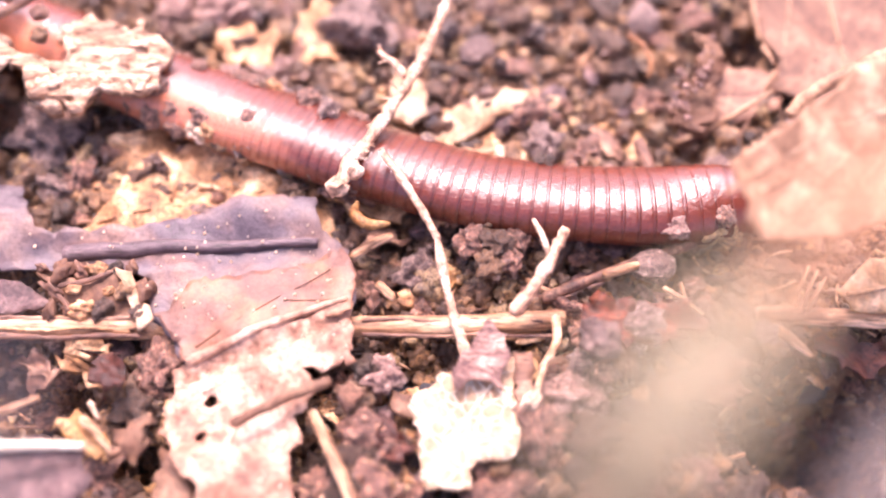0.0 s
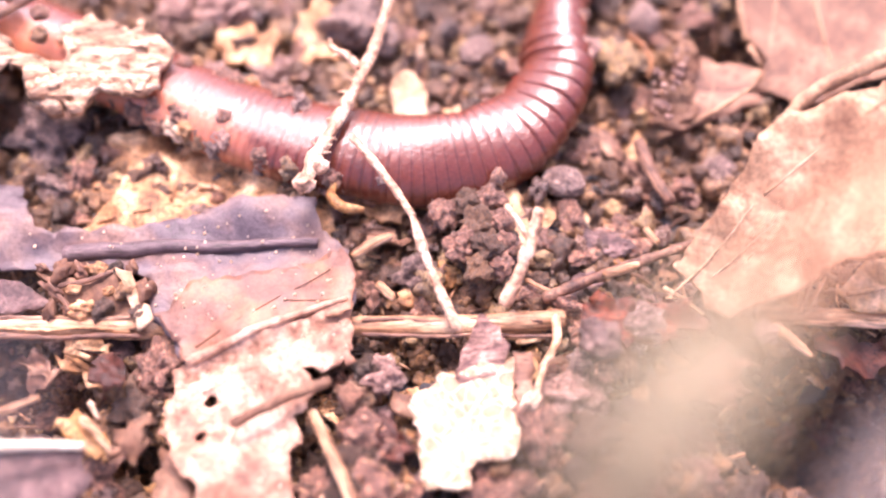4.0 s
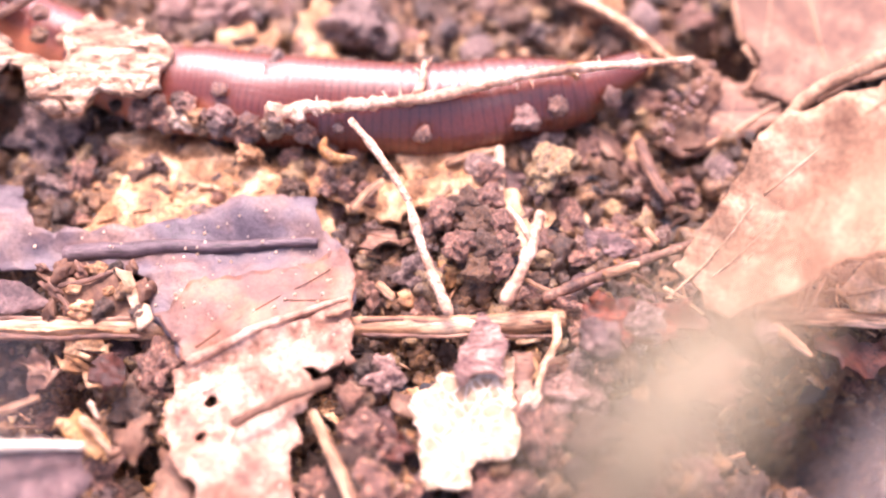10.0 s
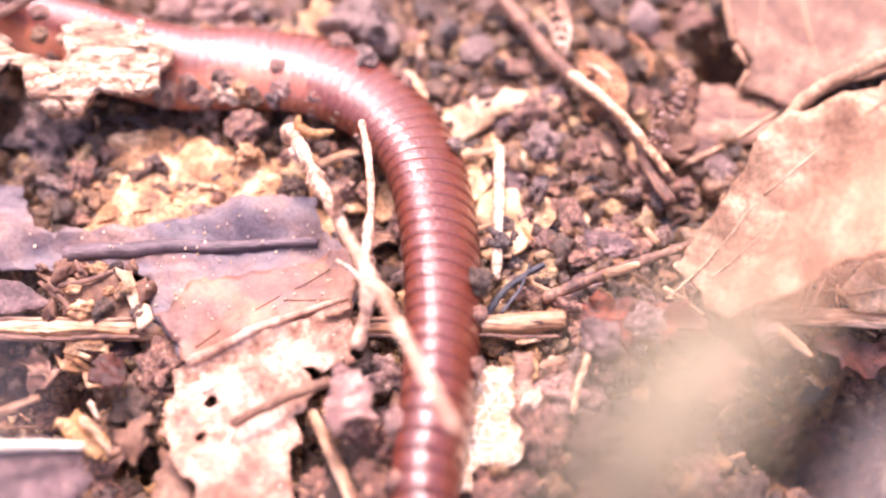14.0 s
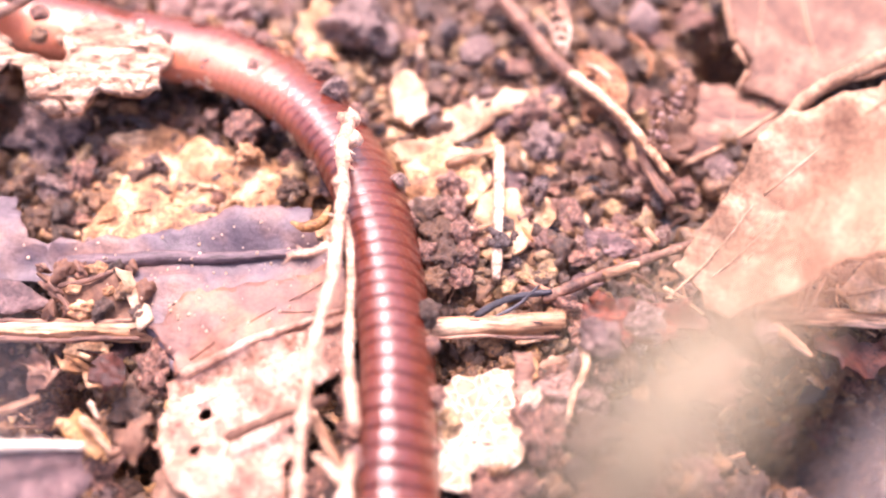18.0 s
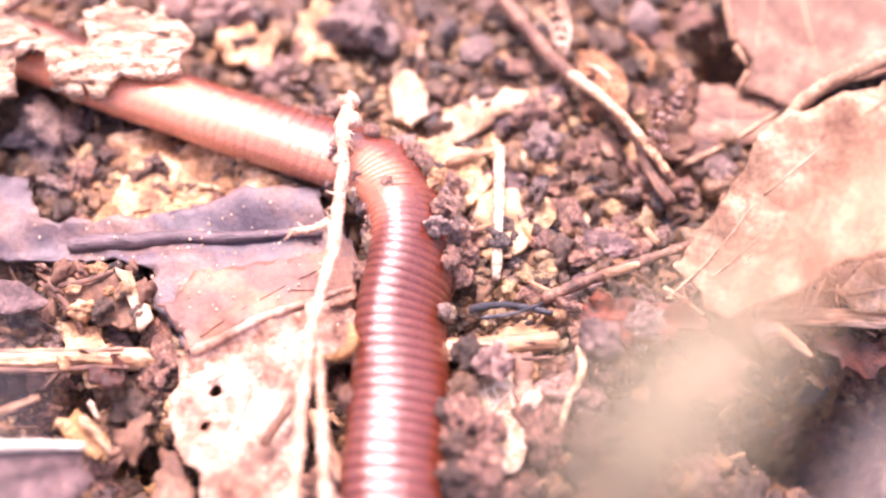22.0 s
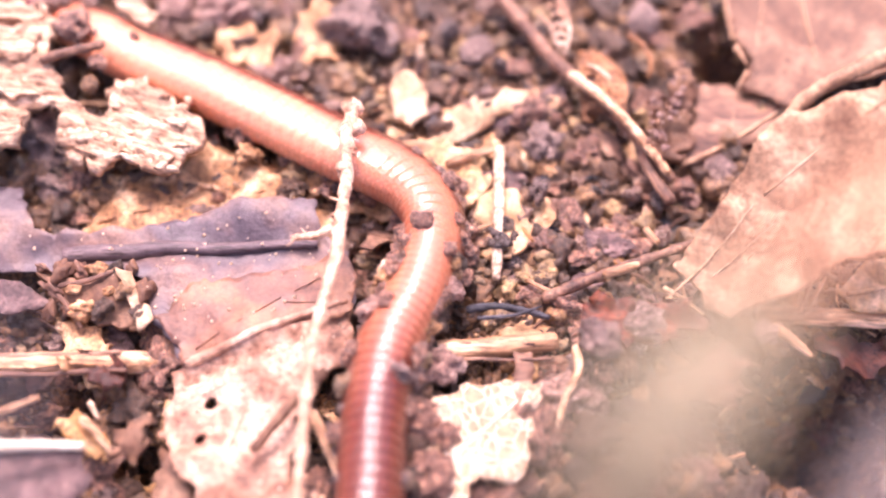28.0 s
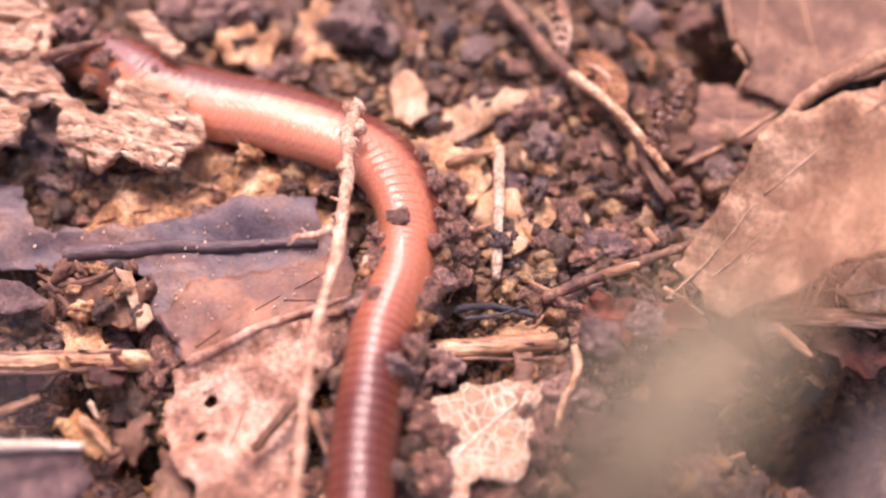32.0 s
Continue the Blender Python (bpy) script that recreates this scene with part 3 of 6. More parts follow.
    (30.0, [(645, 1880), (646, 1540, "Y"), (647, 1150), (648, 882), (660, 740), (685, 615), (728, 512), (746, 430, "A"), (728, 355), (690, 303), (595, 258), (473, 217), (378, 190), (270, 157), (170, 105), (85, 72)], (112, 112, 116, 144)),
    (32.0, [(638, 1850), (640, 1510, "Y"), (640, 1150), (640, 882), (655, 740), (680, 605), (720, 505), (733, 425, "A"), (715, 345), (675, 287), (595, 243), (473, 205), (378, 186), (275, 156), (180, 108), (112, 86)], (108, 108, 118, 138)),
]
BELLY = 2.3


def eased(f):
    """The front rings are longer than the rear ones."""
    return f + 0.33 * f * (1 - f)


def body_frame(row):
    """For each ring of one row: its pose and its width in mm."""
    _, pts, widths = row
    where = [Vector((p[0], p[1])) for p in pts]
    ctrl = [spot(p.x, p.y, BELLY) for p in where]
    n = 600
    dense = curve_points(ctrl, n)

    def station(tag):
        i = [k for k, p in enumerate(pts) if len(p) > 2 and p[2] == tag][0]
        return min(range(n), key=lambda k: (dense[k] - ctrl[i]).length)
    ky, ka = station("Y"), station("A")
    out = []
    for i in range(RINGS):
        if i <= AT_Y:
            k = ky * i / AT_Y
        elif i <= AT_A:
            k = ky + (ka - ky) * eased((i - AT_Y) / (AT_A - AT_Y))
        else:
            k = ka + (n - 1 - ka) * (i - AT_A) / (RINGS - 1 - AT_A)
        k0 = min(n - 2, int(k))
        p = dense[k0].lerp(dense[k0 + 1], k - k0)
        a, b = dense[max(0, k0 - 9)], dense[min(n - 1, k0 + 10)]
        x = (a - b).normalized()
        y = Vector((0, 0, 1)).cross(x).normalized()
        z = x.cross(y)
        lim = (AT_Y, AT_Y + 14, AT_A, RINGS - 1)
        w = np.interp(i, lim, widths)
        m = Matrix((x, y, z)).transposed().to_4x4()
        m.translation = p
        out.append((m, w * 0.04))
    return out


def ring_axes(i):
    """The rigid half axes of ring i in mm, wide and narrow: tapered head and tail."""
    head = 0.6 * math.sqrt(min(1, (i + 0.7) / 2.2)) + 0.4 * min(1, max(0, (i - 1) / 15)) ** 1.1
    tail = 0.45 + 0.55 * math.sqrt(min(1, (RINGS - i - 0.5) / 9))
    wide = np.interp(i, (0, 10, 22, 52, 66, 80, 109), (1.9, 2.2, 3.35, 3.45, 3.15, 2.95, 2.7)) * tail
    slim = np.interp(i, (0, 10, 22, 52, 66, 80, 109), (1.75, 1.95, 2.2, 2.2, 2.05, 2.1, 2.1)) * tail
    return wide * head, slim * head


def ring_roll(i, m, w):
    """The turn of a ring about the body's axis: flat where the body is broad, on edge where it is slim."""
    a, b = ring_axes(i)
    x, y, z = (m.col[k].to_3d() for k in range(3))
    e = x.cross(m.translation - EYE).normalized()
    psi = math.atan2(e.dot(z), e.dot(y))
    if e.dot(y) < 0:
        psi -= math.copysign(math.pi, psi)
    half = min(a, max(b, w / 2 * a / max(a, 2.6)))
    most = radians(np.interp(i, (56, 66, 76), (90, 75, 62)))
    return psi - min(most, math.acos(math.sqrt(max(0.0, min(1.0, (half * half - b * b) / max(1e-9, a * a - b * b))))))


def even_rolls(rings):
    """Each ring's pose, width and roll, the rolls evened out along the body."""
    rolls = [ring_roll(i, m, w) for i, (m, w) in enumerate(rings)]
    return [(m, w, float(np.mean(rolls[max(0, i - 3):i + 4]))) for i, (m, w) in enumerate(rings)]


def ring_pose(i, m, w, phi):
    """The ring's place in the body, rolled, and its height in mm."""
    a, b = ring_axes(i)
    tall = math.sqrt((a * math.sin(phi)) ** 2 + (b * math.cos(phi)) ** 2)
    lift = Matrix.Translation((0, 0, 0.5 * (tall - 2.1) * MM)) if i > 12 else Matrix()
    return lift @ m @ pose(0, 0, 0, math.degrees(phi)), tall


def half_ring(i):
    return np.interp(i, (0, 18, 30), (0.78, 0.78, 0.64)) * MM


def furrow_shade(x, i):
    """How much shade is painted on the skin at x along ring i: full in the furrow before the lip, fainter in the second
    crease.
    """
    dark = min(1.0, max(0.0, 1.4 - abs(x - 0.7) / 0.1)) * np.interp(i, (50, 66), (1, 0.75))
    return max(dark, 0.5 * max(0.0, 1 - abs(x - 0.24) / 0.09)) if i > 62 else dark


def body_ring(i):
    a, b = (v * MM for v in ring_axes(i))
    half = half_ring(i)
    verts, faces = [], []
    slope = 0.22 * (ring_axes(max(0, i - 1))[0] - ring_axes(min(RINGS - 1, i + 1))[0]) / ring_axes(i)[0]
    step = np.interp(i, (0, 8, 50, 66, 110), (0.018, 0.027, 0.026, 0.022, 0.017))
    # each ring widens towards the head and ends in a furrow with a rounded lip that stands over the ring before it; rear rings are creased once more
    teeth = [(-1, -1), (-0.6, -0.6), (-0.3, -0.3), (0, 0)]
    teeth += [(0.12, 0.12), (0.2, 0.02), (0.27, -0.02), (0.35, 0.2)] if i > 62 else [(0.2, 0.2)]
    teeth += [(0.46, 0.44), (0.55, 0.36), (0.61, 0.05), (0.67, -0.05), (0.73, 0.12), (0.8, 0.1), (0.86, -0.2), (0.93, -1), (1, -2.4)]
    prof = [(x, 1 + slope * x - 0.002 * x * x + step * k) for x, k in teeth]
    seg = 30
    for x, k in prof:
        for j in range(seg):
            t = 2 * math.pi * j / seg
            c, n = math.cos(t), math.sin(t)
            e = 2 / np.interp(i, (50, 66), (2.1, 2.0))
            verts.append((x * half, math.copysign(abs(c) ** e, c) * a * k, math.copysign(abs(n) ** e, n) * b * k))
    for p in range(len(prof) - 1):
        for j in range(seg):
            q, r = p * seg + j, p * seg + (j + 1) % seg
            faces.append((q, r, r + seg, q + seg))
    faces.append(tuple(range(seg))[::-1])
    faces.append(tuple(range((len(prof) - 1) * seg, len(prof) * seg)))
    return verts, faces


worm = tagged(holder("earthworm"), "glossy purple-brown ringed earthworm crawling over the soil", "worm")
FRAMES = [(row[0], even_rolls(body_frame(row))) for row in WORM]
RING_PARTS = []
for i in range(RINGS):
    rear = min(1.0, max(0.0, (i - 43) / 10))
    red = np.interp(i, (43, 57, 66, 72, 80), (0, 0.6, 0.6, 0.55, 1))
    tint = red * (1 - min(1.0, max(0.0, (i - 101) / 8)))
    v, f = body_ring(i)
    ob = under(mesh_object("body_ring", v, f, SKIN), worm)
    wide, slim = ring_axes(i)
    col = ob.data.attributes.new("pigment_and_shade", 'FLOAT_COLOR', 'POINT')
    lean = radians(92 * rear)
    for k, p in enumerate(v):
        turn = -p[1] / (wide * MM) * math.sin(lean) - p[2] / (slim * MM) * math.cos(lean) + 0.15 * noise.noise(Vector((i * 0.7, p[1] / MM, 4)))
        pale = min(1.0, max(0.0, (turn - np.interp(i, (43, 56, 66, 73), (0.42, 0.26, 0.22, 0.0))) / 0.2))
        col.data[k].color = (pale, tint, furrow_shade(p[0] / half_ring(i), i) * (1 - 0.8 * pale * tint), 1)
    RING_PARTS.append((i, ob))


# ---------- leaf litter ----------
def lay(base, end, roll=0):
    """A pose at base whose x axis points to end; z up as far as may be, then rolled by degrees."""
    x = (end - base).normalized()
    y = Vector((0, 0, 1)).cross(x).normalized()
    m = Matrix((x, y, x.cross(y))).transposed().to_4x4()
    m.translation = base
    return m @ pose(0, 0, 0, roll)


dark_leaf = sheet("leaf", [(-90, 325), (40, 330), (60, 400), (170, 402), (340, 378), (420, 356), (560, 350), (570, 400), (605, 430), (628, 480), (630, 545), (560, 565), (320, 640), (300, 590), (262, 560), (262, 490), (165, 470), (-90, 470)],
                  [1.5, 1.5, 2.2, 2.4, 2.4, 2.4, 2.2, 2.2, 2.2, 2.2, 2.4, 2.6, 2.4, 2.2, 2.0, 2.2, 2.0, 1.6], DARK_LEAF, "wet dark purple-grey rotting leaf with a raised midrib on the soil", "leaf", veins=[(100, 436, 572, 424, 0.85, 0.7), (60, 437, 580, 424, 1.2, -1.0), (-60, 465, 575, 450, 0.6, -0.4)], seed=1, wave=0.9, grid=0.5, rib=DARK_RIB)
leaf_layer = sheet("leaf", [(268, 555), (300, 545), (330, 500), (450, 478), (540, 455), (606, 440), (626, 482), (628, 545), (560, 562), (420, 600), (322, 636), (300, 590)], [2.6, 2.65, 2.75, 2.8, 2.8, 2.75, 2.75, 2.85, 2.95, 2.9, 2.8, 2.6], LAYER, "peeling reddish brown leaf layer beside the dark leaf", "leaf", thick=0.12, seed=1, wave=0.9, grid=0.5, ragged=0.5, rib=LAYER, veins=[(335, 615, 600, 462, 0.1, 0.2), (490, 530, 600, 530, 0.07, 0.1)])
pale_leaf = sheet("leaf", [(300, 648), (470, 585), (620, 530), (632, 640), (545, 650), (560, 690), (525, 725), (520, 790), (505, 950), (390, 950), (285, 770), (310, 690)],
                  [2.4, 3.0, 3.2, 2.8, 2.8, 2.8, 2.6, 2.4, 2.2, 2.0, 1.8, 2.0], PALE_LEAF, "pale pinkish brown torn leaf with small holes lying on the soil", "leaf", veins=[(318, 640, 626, 533, 0.5, 0.7), (330, 662, 640, 556, 0.35, -0.9), (345, 690, 470, 640, 0.12, 0.2), (400, 800, 440, 690, 0.1, 0.2)], holes=[(370, 703, 11), (352, 768, 9)], seed=2, wave=0.9, rib=PALE_LEAF, ragged=0.6, grid=0.5)
tan_leaf = sheet("leaf", [(1680, 55), (1490, 158), (1400, 194), (1345, 245), (1285, 345), (1190, 475), (1225, 500), (1248, 545), (1290, 560), (1420, 520), (1500, 462), (1680, 400)],
                 [16, 13, 11.5, 9.5, 7, 3.4, 3.0, 2.8, 3.0, 5.0, 7, 12], TAN_LEAF, "large tan dry leaf with fine veins curling above the soil", "leaf", veins=[(1198, 472, 1345, 348, 0.12, 0.35), (1345, 348, 1640, 190, 0.1, 0.25), (1275, 440, 1470, 330, 0.07, 0.15), (1330, 425, 1560, 290, 0.06, 0.12)], seed=3, wave=0.8, ragged=0.22, rib=WHITE_LEAF, grid=0.6)
back_leaf = sheet("leaf", [(1275, -60), (1300, 70), (1330, 110), (1312, 152), (1345, 168), (1400, 192), (1490, 145), (1700, 60), (1700, -80)],
                  [1.5, 1.5, 1.6, 1.4, 1.6, 2.2, 3.2, 5, 4], BROWN_LEAF, "brown dry leaf with a bent edge lying on the soil", "leaf", veins=[(1420, -20, 1450, 110, 0.2, 0.4), (1278, -50, 1302, 68, 0.3, 0.3), (1302, 68, 1330, 112, 0.3, 0.3), (1330, 112, 1312, 152, 0.3, 0.3), (1355, -40, 1340, 120, 0.12, 0.2)], seed=4, rib=TAN_LEAF, ragged=0.45)
under_leaf = sheet("leaf", [(1240, 150), (1300, 150), (1345, 160), (1405, 188), (1380, 235), (1300, 252), (1235, 285), (1200, 292), (1225, 215)], [0.9, 1.0, 1.1, 1.4, 1.0, 0.9, 0.8, 0.8, 0.9], TWIG, "dark brown decaying leaf piece under the dry leaf", "leaf", veins=[(1195, 292, 1395, 200, 0.3, 0.5), (1290, 250, 1300, 170, 0.1, 0.2)], seed=45, rib=TAN_LEAF, ragged=0.6, wave=0.9)
white_flake = sheet("leaf_fragment", [(735, 695), (790, 662), (850, 637), (908, 628), (922, 760), (910, 810), (842, 820), (836, 866), (760, 866), (730, 790)],
                    [2.2, 2.4, 2.6, 2.4, 2.2, 2.2, 2.2, 2.0, 2.0, 2.0], FLAKE, "bleached cream leaf fragment with a net of veins", "leaf fragment", veins=[(750, 862, 895, 640, 0.15, 0.25), (800, 785, 920, 770, 0.1, 0.2), (845, 715, 918, 700, 0.1, 0.2), (790, 800, 740, 740, 0.09, 0.2), (820, 755, 765, 690, 0.09, 0.2), (850, 708, 815, 655, 0.08, 0.2)], seed=5, grid=0.4, rib=VEIN, ragged=0.42, fibre=0.15)
bark = sheet("bark_fragment", [(65, 188), (62, 140), (105, 95), (115, 30), (165, 25), (250, 55), (290, 78), (284, 160), (205, 172), (130, 190)],
             [4.5, 5, 5.6, 5.6, 5.8, 6, 5.8, 5.2, 5.0, 4.8], BARK, "pale flaky piece of bark lying over the worm", "bark", thick=0.6, seed=6, ragged=1.0, grid=0.32, fibre=1.0, wave=0.9)

def on_top(parent, ob, name):
    """Make ob, built in place, a part of parent."""
    ob.name = name
    ob.location = ob.location - parent.location
    for key in ("label", "category"):
        del ob[key]
    return under(ob, parent)


for k, pts in enumerate([[(112, 62), (180, 48), (268, 78), (262, 96), (180, 76), (118, 84)], [(100, 108), (190, 96), (280, 112), (276, 128), (180, 120), (104, 126)], [(80, 150), (170, 134), (262, 146), (250, 162), (160, 156), (90, 170)], [(150, 34), (215, 46), (240, 62), (170, 52)]]):
    on_top(bark, sheet("layer", pts, [5.9 - 0.25 * k] * len(pts), BARK, "bark", "bark", thick=0.35, seed=60 + k, ragged=0.6, grid=0.35, fibre=0.6, wave=0.6), "bark_layer")

# dry blades that reach up close to the lens
def blade(name, pts, width, material, label, seed=0):
    """A narrow dry blade along (u, v, h) places; width in mm, bent like a shallow gutter."""
    line = curve_points([spot(*p) for p in pts], 60)
    verts, faces = [], []
    for i, p in enumerate(line):
        t = (line[min(59, i + 1)] - line[max(0, i - 1)]).normalized()
        side = t.cross((EYE - p).normalized() + Vector((0, 0, 2.5))).normalized()
        up = side.cross(t)
        w = width * MM * 0.5 * (0.3 + 0.7 * min(1, i / 38)) * min(1, (60 - i) / 12) ** 0.6 * (1 + 0.2 * noise.noise(Vector((i * 0.2, seed, 0))))
        for k in range(7):
            f = (k - 3) / 3
            verts.append(p + side * w * f + up * (w * 0.35 * f * f))
        for k in range(7):
            f = (k - 3) / 3
            verts.append(p + side * w * f + up * (w * 0.35 * f * f - 0.12 * MM))
        if i:
            b0, b1 = (i - 1) * 14, i * 14
            for k in range(6):
                faces.append((b0 + k, b0 + k + 1, b1 + k + 1, b1 + k))
                faces.append((b0 + 7 + k, b1 + 7 + k, b1 + 8 + k, b0 + 8 + k))
            faces += [(b0, b1, b1 + 7, b0 + 7), (b0 + 6, b0 + 13, b1 + 13, b1 + 6)]
    faces += [(0, 1, 2, 3, 4, 5, 6, 13, 12, 11, 10, 9, 8, 7), tuple(826 + k for k in (7, 8, 9, 10, 11, 12, 13, 6, 5, 4, 3, 2, 1, 0))]
    o = line[0]
    ob = mesh_object(name, [v - o for v in verts], faces, material)
    ob.location = o
    return tagged(ob, label, "grass")


blade("dry_grass", [(1150, 2300, -1), (1080, 1550, 36), (1090, 960, 51), (1215, 680, 53), (1330, 560, 52), (1430, 480, 50)], 3.4, OLIVE, "dry olive-tan leaf blade arching up close to the lens", 1)
blade("dry_grass", [(1800, 760, 2), (1850, 460, 22), (1760, 300, 38), (1600, 310, 46), (1470, 410, 50), (1350, 540, 52)], 1.8, TAN_LEAF, "thin tan dry blade curling over the tan leaf", 2)
blade("dry_grass", [(1180, 1700, -1), (1310, 1300, 25), (1460, 1010, 46), (1580, 880, 52), (1690, 785, 52)], 3.2, SILVER, "silvery dry grass blade standing up close to the lens", 3)
blade("dry_grass", [(-270, 1500, -1), (-120, 1200, 25), (-40, 950, 44), (-18, 750, 50), (-40, 560, 52)], 1.5, SILVER, "silvery dry grass blade standing up close to the lens", 4)

# stalks and twigs
straw = rod("straw", [spot(-140, 582, 1.4), spot(130, 580, 1.5), spot(250, 582, 1.2), spot(330, 583, 0.2), spot(520, 580, 0.2), spot(620, 578, 1.3), spot(820, 576, 1.6), spot(1000, 565, 1.6)], 0.85, 0.7, STRAW, "pale yellow straw lying under the leaves", "straw", 1)
rod("straw", [spot(1340, 556, 2.2), spot(1480, 562, 2.2), spot(1650, 572, 2.4)], 0.6, 0.65, STRAW, "thin brown straw under the tan leaf", "straw", 2)
rod("straw", [spot(885, 262, 1.9), spot(882, 380, 1.9), spot(878, 495, 1.6)], 0.44, 0.36, PALE_GRIT, "short pale yellow straw piece on the soil", "straw", 3)
back_twig = rod("twig", [spot(840, -60, 2), spot(980, 105, 2), spot(1080, 190, 2), spot(1190, 320, 1.6)], 0.62, 0.45, PLAIN_TWIG, "brown splintered twig fallen on the soil", "twig", 4)
slim_twig = rod("twig", [spot(960, 530, 1.5), spot(1060, 490, 1.8), spot(1230, 430, 2)], 0.42, 0.34, PLAIN_TWIG, "thin reddish brown twig on the soil", "twig", 5)

# roots that the worm pushes about; built along x
main_root = rod("root", [(0, 0, 0), (0.0025, 0.0004, 0), (0.0055, 0, 0), (0.012, -0.0003, 0), (0.02, 0.0002, 0.0002), (0.0306, -0.0005, 0)], 0.5, 0.27, ROOT, "pale knobbly root with a side root lying over the worm", "root", 6, rough=0.22, centre=(0, 0, 0))
branch = under(rod("side_root", [(0.0105, 0, 0), (0.0112, 0.0012, 0.0002), (0.0116, 0.0028, 0.0002)], 0.3, 0.22, ROOT, "", "", 7, centre=(0, 0, 0)), main_root)
hair = random.Random(9)
for k in range(22):
    x, t = hair.uniform(0.003, 0.03), hair.uniform(0, 6.28)
    d = Vector((hair.uniform(-0.4, 0.6), math.cos(t), math.sin(t) * 0.8)) * hair.uniform(0.5, 1.1) * MM
    under(rod("root_hair", [(x, 0, 0), (x + d.x * 0.5, d.y * 0.55, d.z * 0.5), (x + d.x, d.y, d.z)], 0.12, 0.05, ROOT, "", "", 200 + k, centre=(0, 0, 0), seg=6), main_root)
for k, (x, y, dx) in enumerate(((0.0109, 0.0008, 0.0007), (0.0114, 0.0018, -0.0007), (0.0116, 0.0025, 0.0006))):
    under(rod("root_hair", [(x, y, 0), (x + dx * 0.5, y + 0.0002, 0.0002), (x + dx, y + 0.0005, 0.0003)], 0.1, 0.05, ROOT, "", "", 240 + k, centre=(0, 0, 0), seg=6), branch)
for x, y, z, r in ((0.0004, 0.0003, 0.0001, 0.75), (0.0021, -0.0002, 0.0002, 0.62), (0.0058, 0.0001, 0.0, 0.55)):
    v, f = lump(int(x * 1e5), 2, 0.5, 0.9)
    ob = under(mesh_object("knob", [(p.x * r * MM + x, p.y * r * MM + y, p.z * r * MM + z) for p in v], f, ROOT), main_root)
rootlet = tagged(holder("rootlet"), "thin pale forked rootlet dragged along by the worm", "root")
rootlet_up = under(rod("upper_root", [(0, 0, 0), (0.0035, 0.0002, 0), (0.0075, 0, 0)], 0.26, 0.3, ROOT, "", "", 8, centre=(0, 0, 0)), rootlet)
rootlet_low = under(rod("lower_root", [(0, 0, 0), (0.004, -0.0002, 0), (0.0085, 0, 0)], 0.29, 0.38, ROOT, "", "", 9, centre=(0, 0, 0)), rootlet)
stub = rod("root_stub", [(0, 0, 0), (0.0035, 0.0002, 0), (0.0068, 0, 0)], 0.37, 0.44, ROOT, "broken pale root stub with frayed bark", "root", 10, rough=0.25, centre=(0, 0, 0))
flap = sheet("layer", [(826, 568), (846, 562), (870, 590), (888, 622), (892, 664), (852, 668), (806, 692), (800, 658), (818, 618)], [3.2, 3.6, 3.6, 3.3, 3.1, 3.0, 2.8, 2.9, 3.1], FLAP, "bark", "bark", thick=0.3, seed=47, ragged=0.7, wave=1.2, grid=0.4, fibre=0.5)
here = flap.location.copy()
on_top(stub, flap, "root_base")
flap["label"] = "ragged purplish flap of root bark"
flap.matrix_basis = Matrix.Translation((-0.0009, 0, 0)) @ lay(spot(962, 362, 6), spot(870, 590, 4)).inverted() @ Matrix.Translation(here)
under(rod("spur", [(0.0022, 0, 0), (0.0012, -0.0012, 0.0002), (0.0006, -0.0022, 0.0002)], 0.22, 0.16, ROOT, "", "", 11, centre=(0, 0, 0)), stub)


# ---------- soil clods, pebbles and pellets, one by one ----------
LUMPS = {}


def clod(name, u, v, size, material, label, category, h=None, seed=0, squash=0.8, rough=0.35, long=1.0, turn=0.0, group=""):
    """One clod of the given chart size (diameter) resting on the soil."""
    r = mm(size) / 2
    key = (seed % 12, rough, size > 34)
    if key not in LUMPS:
        LUMPS[key] = lump(40 + seed % 12, 4 if size > 34 else 3, rough, 1.0)
    vs, fs = LUMPS[key]
    ob = mesh_object(name, [(p.x * r * long, p.y * r / long ** 0.5, p.z * r * squash) for p in vs], fs, material)
    c = spot(u, v, 1.0 if h is None else h)
    z = soil_height(c.x, c.y) + r * squash * 0.7 if h is None else c.z
    ob.location = (c.x, c.y, z)
    ob.rotation_euler = (0.3 * math.sin(seed), 0.3 * math.cos(seed * 1.7), radians(turn) + seed * 1.3)
    return tagged(ob, label, category, group)


NEAR_LEAF_CLODS = [(82, 238, 110, GREY_CLOD, "large grey-brown crumbly soil clod"), (140, 305, 62, DARK_CLOD, "dark soil clod"), (92, 322, 58, GREY_CLOD, "grey soil clod"), (200, 262, 52, DARK_CLOD, "dark soil clod"), (60, 385, 52, CLOD, "brown soil clod"),
                   (268, 292, 42, DARK_CLOD, "round dark soil pellet"), (366, 252, 46, DARK_CLOD, "round dark soil pellet"), (440, 330, 36, DARK_CLOD, "round dark soil pellet"), (230, 215, 36, CLOD, "brown soil clod"), (385, 335, 34, DARK_CLOD, "dark soil pellet"), (130, 372, 36, DARK_CLOD, "dark soil pellet")]
